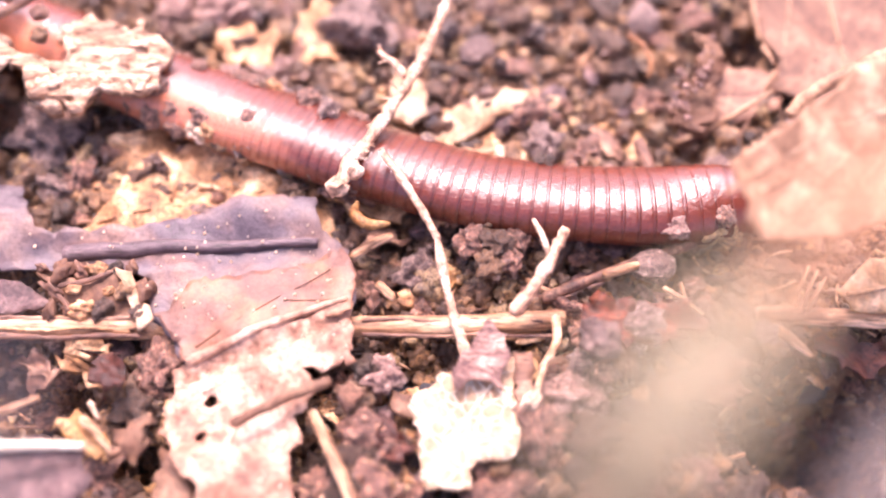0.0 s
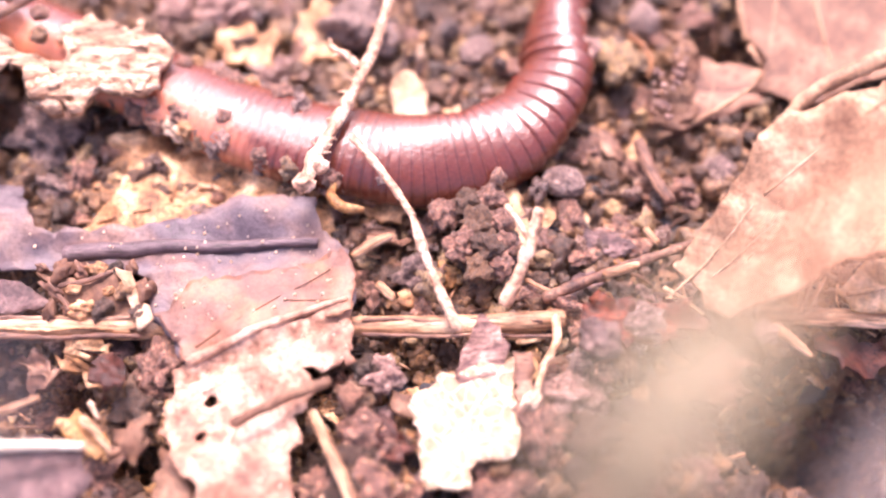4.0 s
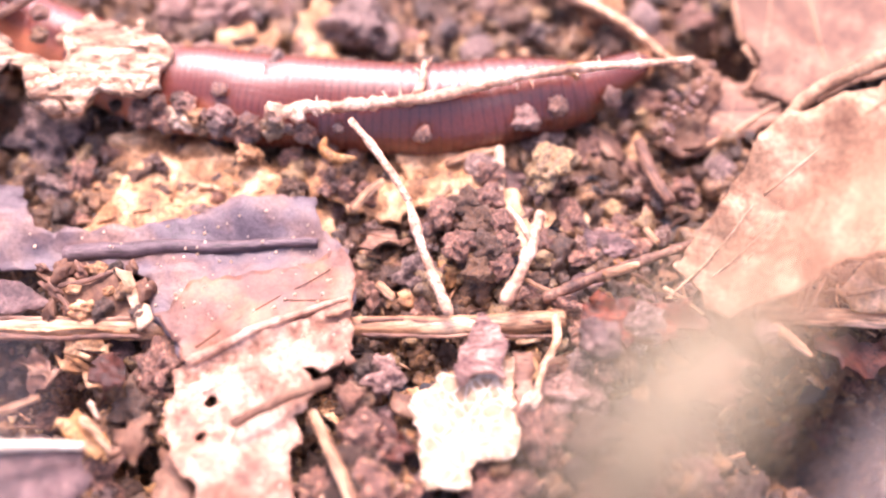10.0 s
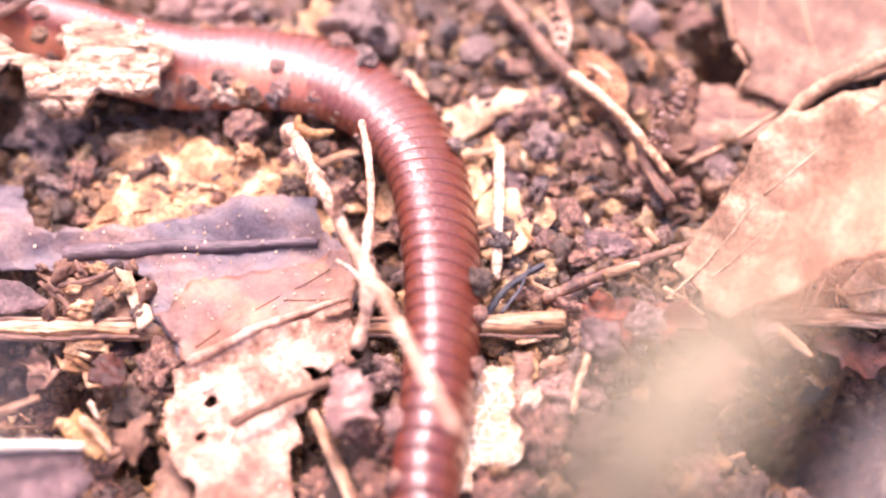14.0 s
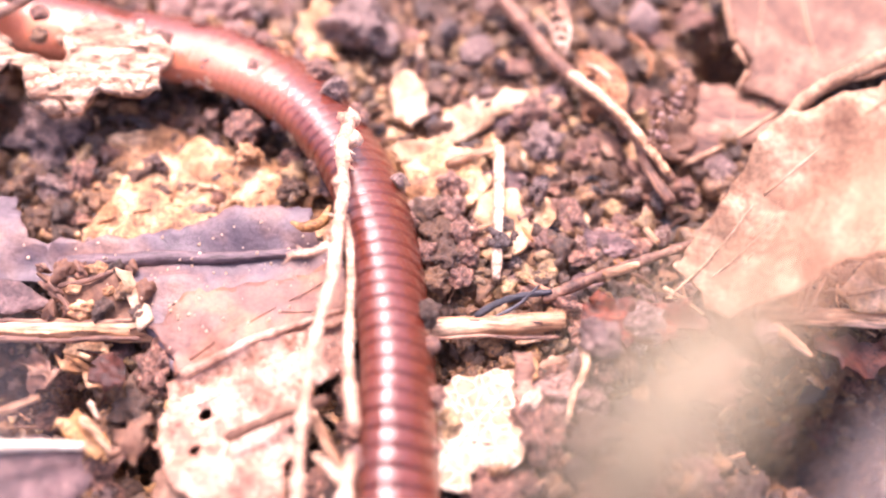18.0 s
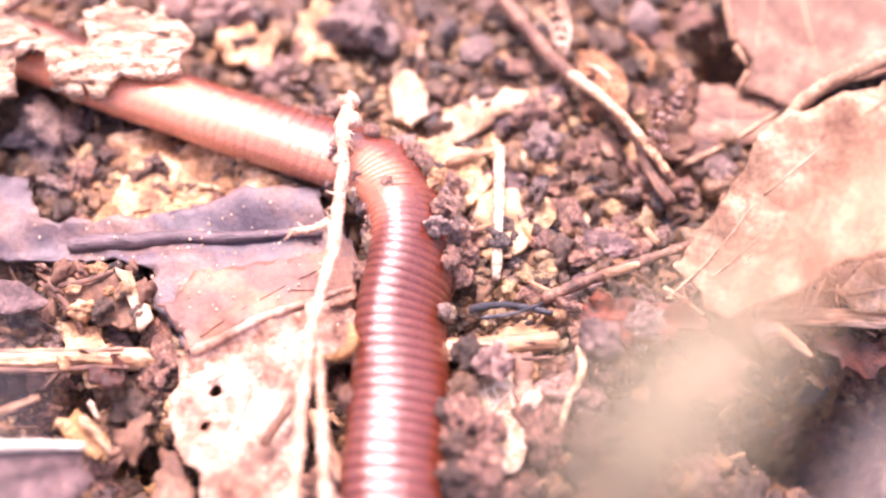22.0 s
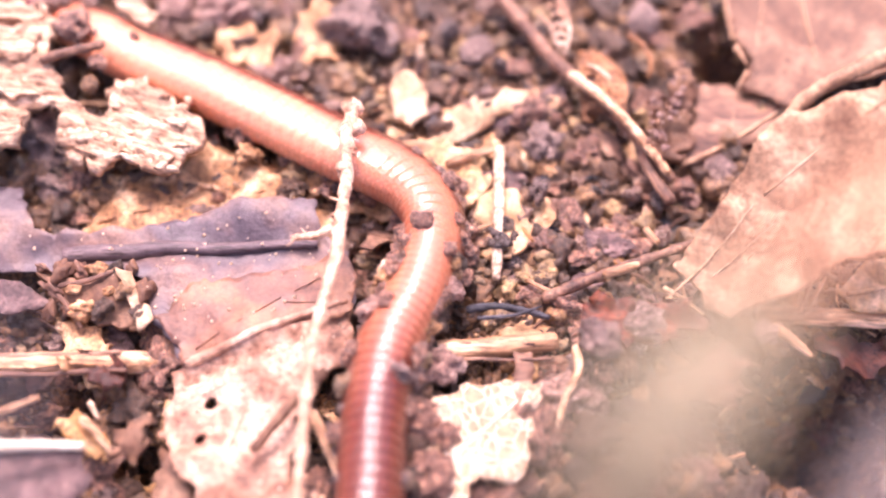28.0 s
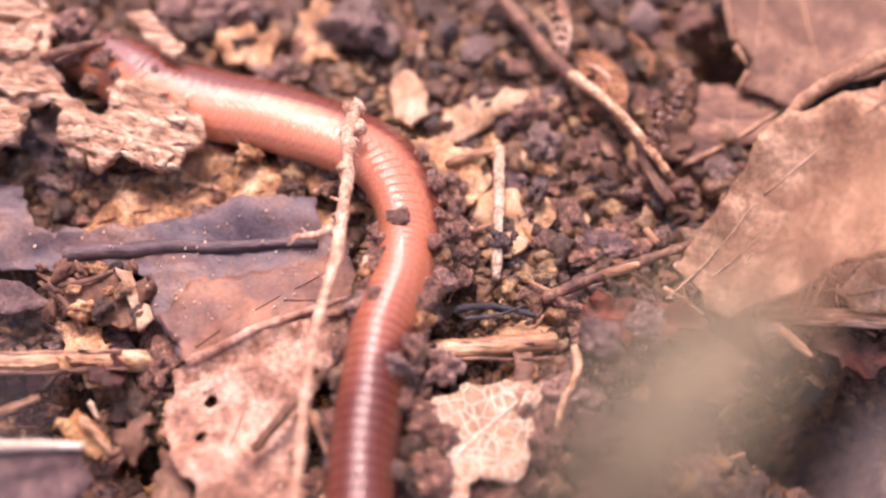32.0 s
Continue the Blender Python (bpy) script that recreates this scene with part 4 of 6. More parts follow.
NEAR_STRAW_CLODS = [(285, 640, 76, DARK_CLOD, "dark brown clod against the straw"), (240, 715, 70, CLOD, "brown soil clod"), (60, 690, 64, DARK_CLOD, "dark soil clod"), (215, 690, 50, CLOD, "brown soil clod"), (655, 728, 62, GREY_CLOD, "smooth grey pebble"), (612, 668, 84, DARK_CLOD, "dark knobbly soil clod"), (690, 800, 70, CLOD, "reddish brown soil clod"), (560, 860, 64, DARK_CLOD, "dark soil clod"), (630, 835, 50, CLOD, "brown soil clod")]
MIDDLE_CLODS = [(735, 470, 62, GREY_CLOD, "grey-brown soil clod"), (752, 530, 52, DARK_CLOD, "glossy dark soil clod"), (690, 460, 46, CLOD, "brown soil clod"), (660, 500, 44, DARK_CLOD, "dark soil clod"), (820, 545, 42, CLOD, "brown soil clod"), (880, 550, 40, CLOD, "brown soil clod"), (1000, 545, 60, DARK_CLOD, "dark soil clod"), (940, 520, 40, DARK_CLOD, "dark soil clod"), (1135, 555, 74, GREY_CLOD, "grey speckled soil clod"), (1010, 700, 92, PINK_CLOD, "tan crumbly clod"), (1050, 770, 80, CLOD, "tan soil clod"), (950, 770, 88, DARK_CLOD, "dark reddish clod"), (880, 860, 90, DARK_CLOD, "dark soil clod"), (1120, 860, 70, CLOD, "brown soil clod"),
                (975, 665, 62, DARK_CLOD, "black soil clod"), (1250, 540, 46, DARK_CLOD, "dark soil clod"), (1230, 760, 50, CLOD, "tan soil clod"), (1330, 866, 70, CLOD, "brown clod"), (1250, 840, 60, DARK_CLOD, "dark clod"), (1450, 640, 60, DARK_CLOD, "dark clod"), (1530, 640, 70, RED_LEAF, "dark red clod")]
BEHIND_CLODS = [(395, 15, 86, PINK_CLOD, "pale pinkish soil clod"), (310, 20, 70, PINK_CLOD, "flesh-coloured clod"), (640, 45, 110, GREY_CLOD, "large grey-purple soil clod"), (845, 88, 66, GREY_CLOD, "rounded grey pebble"), (740, 88, 36, PALE_GRIT, "pale grit grain"), (490, 115, 74, PINK_CLOD, "pinkish clod"), (540, 70, 60, DARK_CLOD, "dark clod"), (700, 60, 50, DARK_CLOD, "dark clod"), (560, 20, 56, DARK_CLOD, "dark clod"), (780, 30, 60, CLOD, "brown clod"), (500, 40, 44, CLOD, "brown clod")]
FAR_SIDE_CLODS = [(1140, 30, 70, GREY_CLOD, "bluish grey pebble"), (1100, 110, 50, CLOD, "brown clod"), (1150, 160, 60, DARK_CLOD, "dark clod"), (1060, 60, 56, CLOD, "brown clod"), (1230, 20, 60, DARK_CLOD, "dark clod"), (960, 250, 70, GREY_CLOD, "grey-brown soil clod"), (930, 200, 60, DARK_CLOD, "dark clod"), (1040, 260, 56, DARK_CLOD, "dark clod"), (1280, 290, 60, GREY_CLOD, "grey pebble"), (1215, 320, 50, DARK_CLOD, "dark clod"), (1010, 380, 60, DARK_CLOD, "dark flat clod"), (1060, 330, 44, CLOD, "brown clod"), (960, 430, 52, DARK_CLOD, "dark clod"), (1110, 400, 48, DARK_CLOD, "dark clod"), (1230, 500, 44, DARK_CLOD, "dark clod"), (1040, 440, 44, CLOD, "brown clod")]
BETWEEN_CLODS = [(770, 385, 50, DARK_CLOD, "dark clod"), (760, 320, 46, DARK_CLOD, "dark clod"), (840, 470, 46, CLOD, "tan clod"), (700, 350, 50, CLOD, "brown clod"), (1400, 650, 60, CLOD, "brown clod"), (110, 690, 60, CLOD, "brown clod"), (330, 800, 40, CLOD, "brown clod"), (150, 830, 50, DARK_CLOD, "dark clod")]
for k, (u, v, size, material, label) in enumerate(NEAR_LEAF_CLODS + NEAR_STRAW_CLODS + MIDDLE_CLODS + BEHIND_CLODS + FAR_SIDE_CLODS + BETWEEN_CLODS):
    clod("pellet" if "pellet" in label else "pebble" if "pebble" in label else "soil_clod", u, v, size, material, label + " on the ground", "pellet" if "pellet" in label else "pebble" if "pebble" in label else "soil clod", seed=k, long=1.0 + 0.25 * abs(math.sin(k * 2.1)), rough=0.14 if "pellet" in label or "pebble" in label else 0.55, group="soil clods")
rnd = random.Random(12)
for k in range(210):
    u, v = rnd.uniform(-60, 1630), rnd.uniform(-60, 930)
    clod("soil_clod", u, v, rnd.uniform(20, 44), rnd.choice([CLOD, CLOD, CLOD, DARK_CLOD, GREY_CLOD, PINK_CLOD]), "small rough soil clod on the ground", "soil clod", seed=k * 3 + 1, long=rnd.uniform(1, 1.4), rough=0.55, group="soil clods")

# ---------- rotten leaf matter on the soil ----------
sheet("rotten_leaf", [(140, 435), (118, 335), (190, 250), (260, 225), (340, 235), (430, 268), (520, 300), (590, 350), (600, 420), (350, 445)], [0.85] * 10, OCHRE, "ochre rotten leaf matter pressed into the soil", "rotten leaf", thick=0.4, seed=21, ragged=0.8, wave=1.8, grid=0.45, fibre=0.5, veins=[(160, 390, 480, 340, 0.2, 0.3), (300, 365, 340, 250, 0.12, 0.2)])
sheet("rotten_leaf", [(832, 378), (866, 335), (908, 338), (940, 395), (930, 445), (888, 462), (845, 435)], [1.2] * 7, AMBER, "pale ochre rotten leaf matter on the soil", "rotten leaf", thick=0.4, seed=22, ragged=0.8, wave=1.6, grid=0.45, fibre=0.5)
sheet("rotten_leaf", [(690, 265), (760, 250), (800, 190), (860, 162), (990, 168), (995, 198), (880, 207), (810, 255), (800, 310), (720, 300)], [0.9, 1, 1.2, 1.4, 1.3, 1.2, 1.1, 0.9, 0.8, 0.8], WHITE_LEAF, "bent strip of cream rotten leaf on the soil", "rotten leaf", thick=0.5, seed=23, ragged=0.6, wave=1.4, grid=0.45, fibre=0.5)
sheet("rotten_leaf", [(700, 285), (770, 255), (835, 262), (862, 350), (800, 400), (730, 365)], [0.6] * 6, OCHRE, "yellowish rotten leaf matter pressed into the soil", "rotten leaf", thick=0.4, seed=46, ragged=0.9, wave=1.5, grid=0.45, fibre=0.5)
sheet("rotten_leaf", [(690, 150), (715, 118), (750, 150), (758, 205), (725, 220), (695, 200)], [1.4] * 6, WHITE_LEAF, "pale ochre leaf scrap on the soil", "rotten leaf", thick=0.5, seed=24, ragged=0.4, wave=0.8, grid=0.5)
sheet("rotten_leaf", [(380, 60), (440, 40), (500, 70), (480, 120), (400, 110)], [0.9] * 5, OCHRE, "ochre rotten leaf scrap on the soil", "rotten leaf", thick=0.4, seed=25, ragged=0.7, wave=1.2)
sheet("rotten_leaf", [(520, 20), (585, 5), (610, 60), (590, 105), (535, 100)], [0.9] * 5, OCHRE, "pale ochre rotten leaf scrap on the soil", "rotten leaf", thick=0.4, seed=43, ragged=0.8, wave=1.4, grid=0.45)
sheet("rotten_leaf", [(660, 200), (720, 160), (800, 165), (820, 235), (740, 330), (690, 300)], [-0.2] * 6, OCHRE, "ochre rotten leaf matter under the crumbs", "rotten leaf", thick=0.4, seed=44, ragged=0.9, wave=1.6, grid=0.45)
sheet("rotten_leaf", [(455, 300), (540, 262), (640, 270), (740, 300), (770, 345), (700, 385), (600, 372), (500, 350)], [0.8] * 8, OCHRE, "yellowish rotten leaf matter where the worm has lain", "rotten leaf", thick=0.4, seed=61, ragged=0.9, wave=1.7, grid=0.45)
sheet("rotten_leaf", [(760, 170), (830, 150), (870, 215), (800, 240), (740, 215)], [0.3] * 5, BROWN_LEAF, "reddish brown leaf scrap on the soil", "rotten leaf", thick=0.3, seed=26, ragged=0.7, wave=1.0)
sheet("leaf_scrap", [(1020, 540), (1060, 522), (1120, 530), (1165, 520), (1245, 548), (1262, 575), (1200, 590), (1170, 612), (1110, 600), (1060, 630), (1030, 590)], [2.6, 3.0, 3.1, 3.0, 2.8, 2.6, 2.8, 2.8, 3.0, 2.6, 2.4], RED_WET, "dark red wet leaf scrap on the soil", "leaf scrap", seed=27, ragged=1.2, wave=2.4, fibre=0.7, grid=0.4)
clod("soil_clod", 1062, 598, 68, PURPLE_LEAF, "purplish clod with a fine net on the red leaf", "soil clod", h=3.0, seed=9, rough=0.3, squash=0.6, long=1.15, group="soil clods")
clod("soil_clod", 1140, 575, 62, GREY_CLOD, "grey speckled soil clod on the red leaf", "soil clod", h=2.7, seed=5, rough=0.5, squash=0.7, group="soil clods")
for k, (u, v, size) in enumerate(((1035, 590, 44), (1060, 625, 50), (1088, 600, 40), (1030, 640, 46), (1075, 655, 40), (1105, 640, 44), (1050, 570, 34), (1120, 610, 36))):
    clod("soil_clod", u, v, size, (DARK_CLOD, CLOD, DARK_CLOD, GREY_CLOD)[k % 4], "brown crumbly clod by the straw's end", "soil clod", h=1.3 + 0.2 * (k % 3), seed=k * 4 + 1, rough=0.5, long=1.15, group="soil clods")
for k in range(16):
    clod("soil_crumb", 75 + (k * 53) % 190, 475 + (k * 37) % 110, 18 + (k * 7) % 18, (TWIG, OCHRE, CLOD, BROWN_LEAF)[k % 4], "brown peaty crumb on the leaf scrap", "soil crumb", h=2.1 + 0.15 * (k % 4), seed=k * 3 + 2, rough=0.55, long=1.3, group="peaty crumbs")
sheet("leaf_scrap", [(-70, 790), (60, 775), (150, 800), (160, 850), (60, 950), (-80, 950)], [4.5, 4.5, 4, 4, 4, 4.5], PURPLE_LEAF, "purplish brown leaf scrap raised above the soil", "leaf scrap", seed=29, ragged=0.5, wave=0.9, veins=[(-60, 860, 150, 815, 0.2, 0.3)])
sheet("leaf_scrap", [(-60, 495), (50, 500), (95, 540), (20, 555), (-60, 540)], [1.8] * 5, PURPLE_LEAF, "purplish dark leaf scrap under the big leaf", "leaf scrap", seed=30)
sheet("leaf_scrap", [(75, 500), (130, 495), (210, 470), (250, 540), (265, 585), (200, 585), (130, 550)], [1.8, 2, 2.4, 2.2, 2, 1.8, 1.8], BROWN_LEAF, "crumbly brown peaty leaf scrap with fibres", "leaf scrap", seed=31, ragged=0.9, wave=1.5, grid=0.5, fibre=0.4, thick=0.5)
sheet("leaf_scrap", [(205, 475), (235, 480), (268, 560), (250, 580), (225, 530)], [3.0] * 5, WHITE_LEAF, "pale folded leaf scrap", "leaf scrap", seed=32, ragged=0.3)
sheet("leaf_scrap", [(85, 585), (130, 560), (195, 600), (190, 635), (110, 620)], [1.6] * 5, OCHRE, "orange-brown crumbly leaf scrap", "leaf scrap", seed=33, ragged=0.8, wave=1.4, grid=0.5, thick=0.5)
sheet("leaf_scrap", [(90, 760), (140, 735), (180, 760), (205, 820), (150, 800)], [1.6] * 5, GOLD, "golden brown shredded leaf scrap", "leaf scrap", seed=34, ragged=0.8, wave=1.5, grid=0.5)
sheet("leaf_scrap", [(285, 790), (320, 800), (345, 900), (270, 900)], [1.4] * 4, BROWN_LEAF, "dark brown leaf scrap below the pale leaf", "leaf scrap", seed=35, ragged=0.5)
sheet("leaf_scrap", [(1480, 515), (1540, 455), (1640, 450), (1640, 560), (1510, 548)], [3.4, 4.2, 4.6, 3.4, 3.2], AMBER, "golden dry leaf tip with a dark edge", "leaf scrap", seed=36, ragged=0.2, veins=[(1490, 520, 1630, 500, 0.25, 0.3)])
sheet("leaf_scrap", [(905, 625), (940, 615), (950, 690), (930, 740), (915, 700)], [2.4, 2.4, 2.2, 2, 2.2], TWIG, "dark bark strip with a pale edge", "leaf scrap", seed=37, ragged=0.4, wave=0.8)
sheet("leaf_scrap", [(690, 690), (740, 700), (735, 740), (690, 725)], [1.4] * 4, BROWN_LEAF, "reddish brown leaf scrap", "leaf scrap", seed=38)
sheet("leaf_scrap", [(1440, 600), (1500, 590), (1580, 625), (1560, 665), (1470, 650)], [0.8] * 5, RED_LEAF, "dark red-brown curled leaf scrap in the shade", "leaf scrap", seed=39, ragged=0.8, wave=2)
bark_chip = sheet("leaf_scrap", [(190, 20), (225, 10), (290, 75), (270, 95), (225, 60)], [4.4, 4.6, 5.0, 5.0, 4.6], BARK, "thin pale bark splinter", "bark", seed=40, ragged=0.3, fibre=0.3)
curl = sheet("leaf_fragment", [(1150, 265), (1160, 200), (1185, 185), (1180, 115), (1205, 105), (1235, 130), (1225, 200), (1215, 270), (1185, 285)], [1.6, 2.2, 2.6, 2.4, 2.6, 2.4, 2.4, 1.8, 1.6], BROWN_LEAF, "grey-brown curled crumbly leaf edge", "leaf fragment", seed=41, ragged=0.9, wave=2.2, grid=0.4, thick=0.5, fibre=0.6)
lace = random.Random(41)
for k in range(64):
    u, v = (1158 + lace.uniform(-12, 22), 195 + lace.uniform(-25, 70)) if k % 2 else (1196 + lace.uniform(-14, 16), 150 + lace.uniform(-42, 60))
    vs, fs = lump(300 + k % 6, 2, 0.5, 0.8)
    r, c = lace.uniform(0.1, 0.3) * MM, spot(u, v, 2.7 + lace.uniform(-0.3, 0.5)) - curl.location
    under(mesh_object("crumb", [p * r + c for p in vs], fs, PINK_CLOD if k % 3 else BROWN_LEAF), curl)
# the bark's hidden half: shaped where it comes to rest, then hung on the bark
BARK_REST = Matrix.Translation(bark.location + Vector((2.8, -4.6, -1.5)) * MM) @ pose(0, 0, 0, 0, 0, -20)
half = sheet("layer", [(-90, -20), (90, 8), (97, 50), (78, 100), (100, 150), (150, 192), (190, 200), (170, 255), (112, 248), (118, 215), (85, 188), (45, 190), (52, 228), (5, 262), (-90, 290)], [5, 5.2, 5.2, 5.0, 4.6, 4.2, 4.2, 4.0, 4.0, 4.2, 4.4, 4.4, 4.2, 4.2, 4.5], BARK, "bark", "bark", thick=0.6, seed=42, ragged=1.0, grid=0.32, fibre=0.9, wave=0.7)
hidden = [half]
for k, pts in enumerate([[(-80, 40), (60, 55), (74, 85), (50, 100), (-80, 85)], [(-80, 8), (70, 14), (82, 36), (-80, 28)], [(-80, 130), (40, 140), (70, 165), (20, 172), (-80, 165)], [(-80, 195), (30, 205), (40, 222), (-80, 240)]]):
    hidden.append(sheet("layer", pts, [5.5 - 0.12 * k] * len(pts), BARK, "bark", "bark", thick=0.4, seed=66 + k, ragged=0.7, grid=0.35, fibre=0.6, wave=0.6))
for k in range(16):
    x = 108 + 15 * k
    y = 240 + (40 * (k - 3) / 8 if 3 < k < 12 else 0) - max(0, k - 11) * 14
    hidden.append(rod("layer", [spot(x, y - 12, 4.2), spot(x - 2 + 5 * (k % 3), y + 6, 3.9), spot(x + 3 - 4 * (k % 4), y + 14 + 5 * (k % 3), 3.6)], 0.3, 0.12, BARK, "bark", "bark", 70 + k))
for k, ob in enumerate(hidden):
    here = ob.location.copy()
    on_top(bark if k < 5 else half, ob, "bark_layer" if k < 5 else "splinter")
    ob.matrix_basis = BARK_REST.inverted() @ Matrix.Translation(here) if k < 5 else Matrix.Translation(here - rest)
    if k == 0:
        rest = here
bark_clods = [clod("soil_clod", 130, 45, 62, DARK_CLOD, "glossy dark soil clod stuck beside the bark", "soil clod", h=5.2, seed=91), clod("soil_clod", 172, 112, 34, DARK_CLOD, "small dark soil clod beside the bark", "soil clod", h=5.0, seed=92), clod("soil_clod", 158, 150, 34, CLOD, "brown soil clod beside the bark", "soil clod", h=4.6, seed=93)]
bark_roll = rod("straw", [spot(72, 108, 5.2), spot(120, 92, 5.6), spot(185, 78, 5.8)], 0.36, 0.3, PLAIN_TWIG, "brown dry stalk piece lying on the bark", "straw", 94, rough=0.2)

# ---------- straws, slivers and rootlets ----------
def little(name, pts, r0, r1, material, label, category, seed):
    return along(rod(name, [spot(*p) for p in pts], r0, r1, material, label, category, seed, step=0.3, seg=8), spot(*pts[-1]) - spot(*pts[0]))


little("straw", [(788, 290, 1.3), (840, 272, 1.6), (888, 264, 1.6)], 0.3, 0.25, STRAW, "short bent pale straw on the soil", "straw", 51)
little("straw", [(815, 420, 1.2), (855, 402, 1.4), (882, 392, 1.4)], 0.16, 0.12, STRAW, "fine pale fibre beside the straw", "fibre", 52)
little("straw", [(905, 370, 1.0), (930, 410, 1.2), (945, 428, 1.2)], 0.2, 0.12, GOLD, "orange fibre on the soil", "fibre", 53)
little("rootlet", [(930, 495, 1.2), (965, 512, 1.4), (995, 520, 1.6)], 0.2, 0.12, STRAW, "curved pale rootlet on the soil", "root", 54)
little("straw", [(668, 503, 1.6), (682, 515, 1.7), (698, 530, 1.6)], 0.36, 0.32, STRAW, "short pale straw peg on the soil", "straw", 55)
little("straw", [(1142, 405, 1.4), (1152, 418, 1.5), (1166, 432, 1.4)], 0.3, 0.22, STRAW, "pale straw sliver on the soil", "straw", 56)
little("straw", [(-60, 792, 4.8), (60, 788, 5), (148, 790, 4.6)], 0.46, 0.24, VEIN, "white dry straw sliver", "straw", 57)
little("straw", [(-40, 745, 3.6), (20, 722, 3.8), (72, 702, 3.6)], 0.28, 0.2, STRAW, "thin pale straw sliver", "straw", 58)
little("straw", [(145, 742, 2.4), (170, 765, 2.8), (195, 802, 2.4)], 0.34, 0.2, STRAW, "bent golden straw sliver", "straw", 59)
little("straw", [(158, 712, 2.4), (166, 726, 2.4), (175, 742, 2.2)], 0.22, 0.14, PALE_GRIT, "tiny white straw sliver", "straw", 60)
little("twig", [(80, 510, 2.2), (140, 500, 2.6), (200, 482, 2.8)], 0.22, 0.16, TWIG, "thin dark twig over the leaf scrap", "twig", 61)
little("twig", [(70, 500, 2.0), (110, 530, 2.2), (145, 580, 2.0)], 0.2, 0.14, TWIG, "thin dark twig over the leaf scrap", "twig", 62)
little("stalk", [(552, 728, 2.2), (585, 800, 2.6), (612, 860, 2.6), (640, 930, 2.4)], 0.36, 0.42, STRAW, "brown leaf stalk on the soil", "stalk", 63)
leaf_twig = rod("twig", [(0, 0, 0), (0.0035, 0.0002, 0), (0.0068, 0, 0)], 0.34, 0.4, BROWN_LEAF, "brown twig lying on the pale leaf", "twig", 64, centre=(0, 0, 0))
little("twig", [(1130, 250, 1.4), (1155, 310, 1.6), (1190, 360, 1.4)], 0.55, 0.42, TWIG, "brown twig piece on the soil", "twig", 65)
little("stalk", [(1395, 205, 3.4), (1440, 165, 4.2), (1500, 132, 5.0), (1640, 70, 6.5)], 0.55, 0.7, TAN_LEAF, "tan leaf stalk above the brown leaf", "stalk", 66)
little("straw", [(1368, 578, 3.2), (1400, 600, 3.2), (1438, 632, 3.0)], 0.5, 0.2, STRAW, "pale pointed straw sliver", "straw", 67)
for k, (u0, v0, u1, v1) in enumerate([(1408, 545, 1432, 470), (1418, 552, 1448, 478), (1430, 556, 1462, 492), (1442, 545, 1452, 500)]):
    little("straw", [(u0, v0, 3.4), ((u0 + u1) / 2 - 3, (v0 + v1) / 2, 3.8), (u1, v1, 4.0)], 0.16, 0.1, STRAW, "fine pale dry fibre standing by the tan leaf", "fibre", 68 + k)
little("rootlet", [(1175, 510, 2.2), (1210, 530, 2.6), (1245, 558, 2.4)], 0.2, 0.14, STRAW, "thin pale rootlet over the red leaf", "root", 73)
little("rootlet", [(1205, 500, 2.2), (1215, 532, 2.4), (1240, 550, 2.3)], 0.14, 0.1, STRAW, "thin pale rootlet over the red leaf", "root", 74)
clod("pebble", 940, 712, 30, PALE_GRIT, "white grit grain on the soil", "grit", h=2.2, seed=3, long=1.3)
clod("pebble", 1358, 588, 40, GREY_CLOD, "greenish grey crumb on the straw", "grit", h=3.4, seed=4)
under(rod("node", [spot(600, 578, 1.5) - straw.location, spot(612, 578, 1.5) - straw.location, spot(624, 578, 1.5) - straw.location], 0.8, 0.85, STRAW, "", "", 75, centre=(0, 0, 0)), straw)

for k, (dy, r, ends) in enumerate(((-15, 0.2, (-120, 240)), (16, 0.22, (-120, 250)), (3, 0.12, (-60, 200)), (-13, 0.14, (640, 960)), (14, 0.14, (640, 990)))):
    way = [(ends[0] + (ends[1] - ends[0]) * j / 5, 580 + dy + 2.5 * math.sin(j * 2.3 + k), 2.35 - 0.012 * abs(dy)) for j in range(6)]
    under(rod("straw_edge", [spot(*p) - straw.location for p in way], r, r * 0.7, TWIG if k != 2 else OCHRE, "", "", 300 + k, rough=0.35, centre=(0, 0, 0), seg=7), straw, "brown rotted edge of the straw")
under(rod("splinter", [spot(1068, 488, 2.2) - slim_twig.location, spot(1100, 478, 2.4) - slim_twig.location, spot(1130, 468, 2.3) - slim_twig.location], 0.36, 0.3, STRAW, "", "", 306, centre=(0, 0, 0)), slim_twig, "pale bare wood")
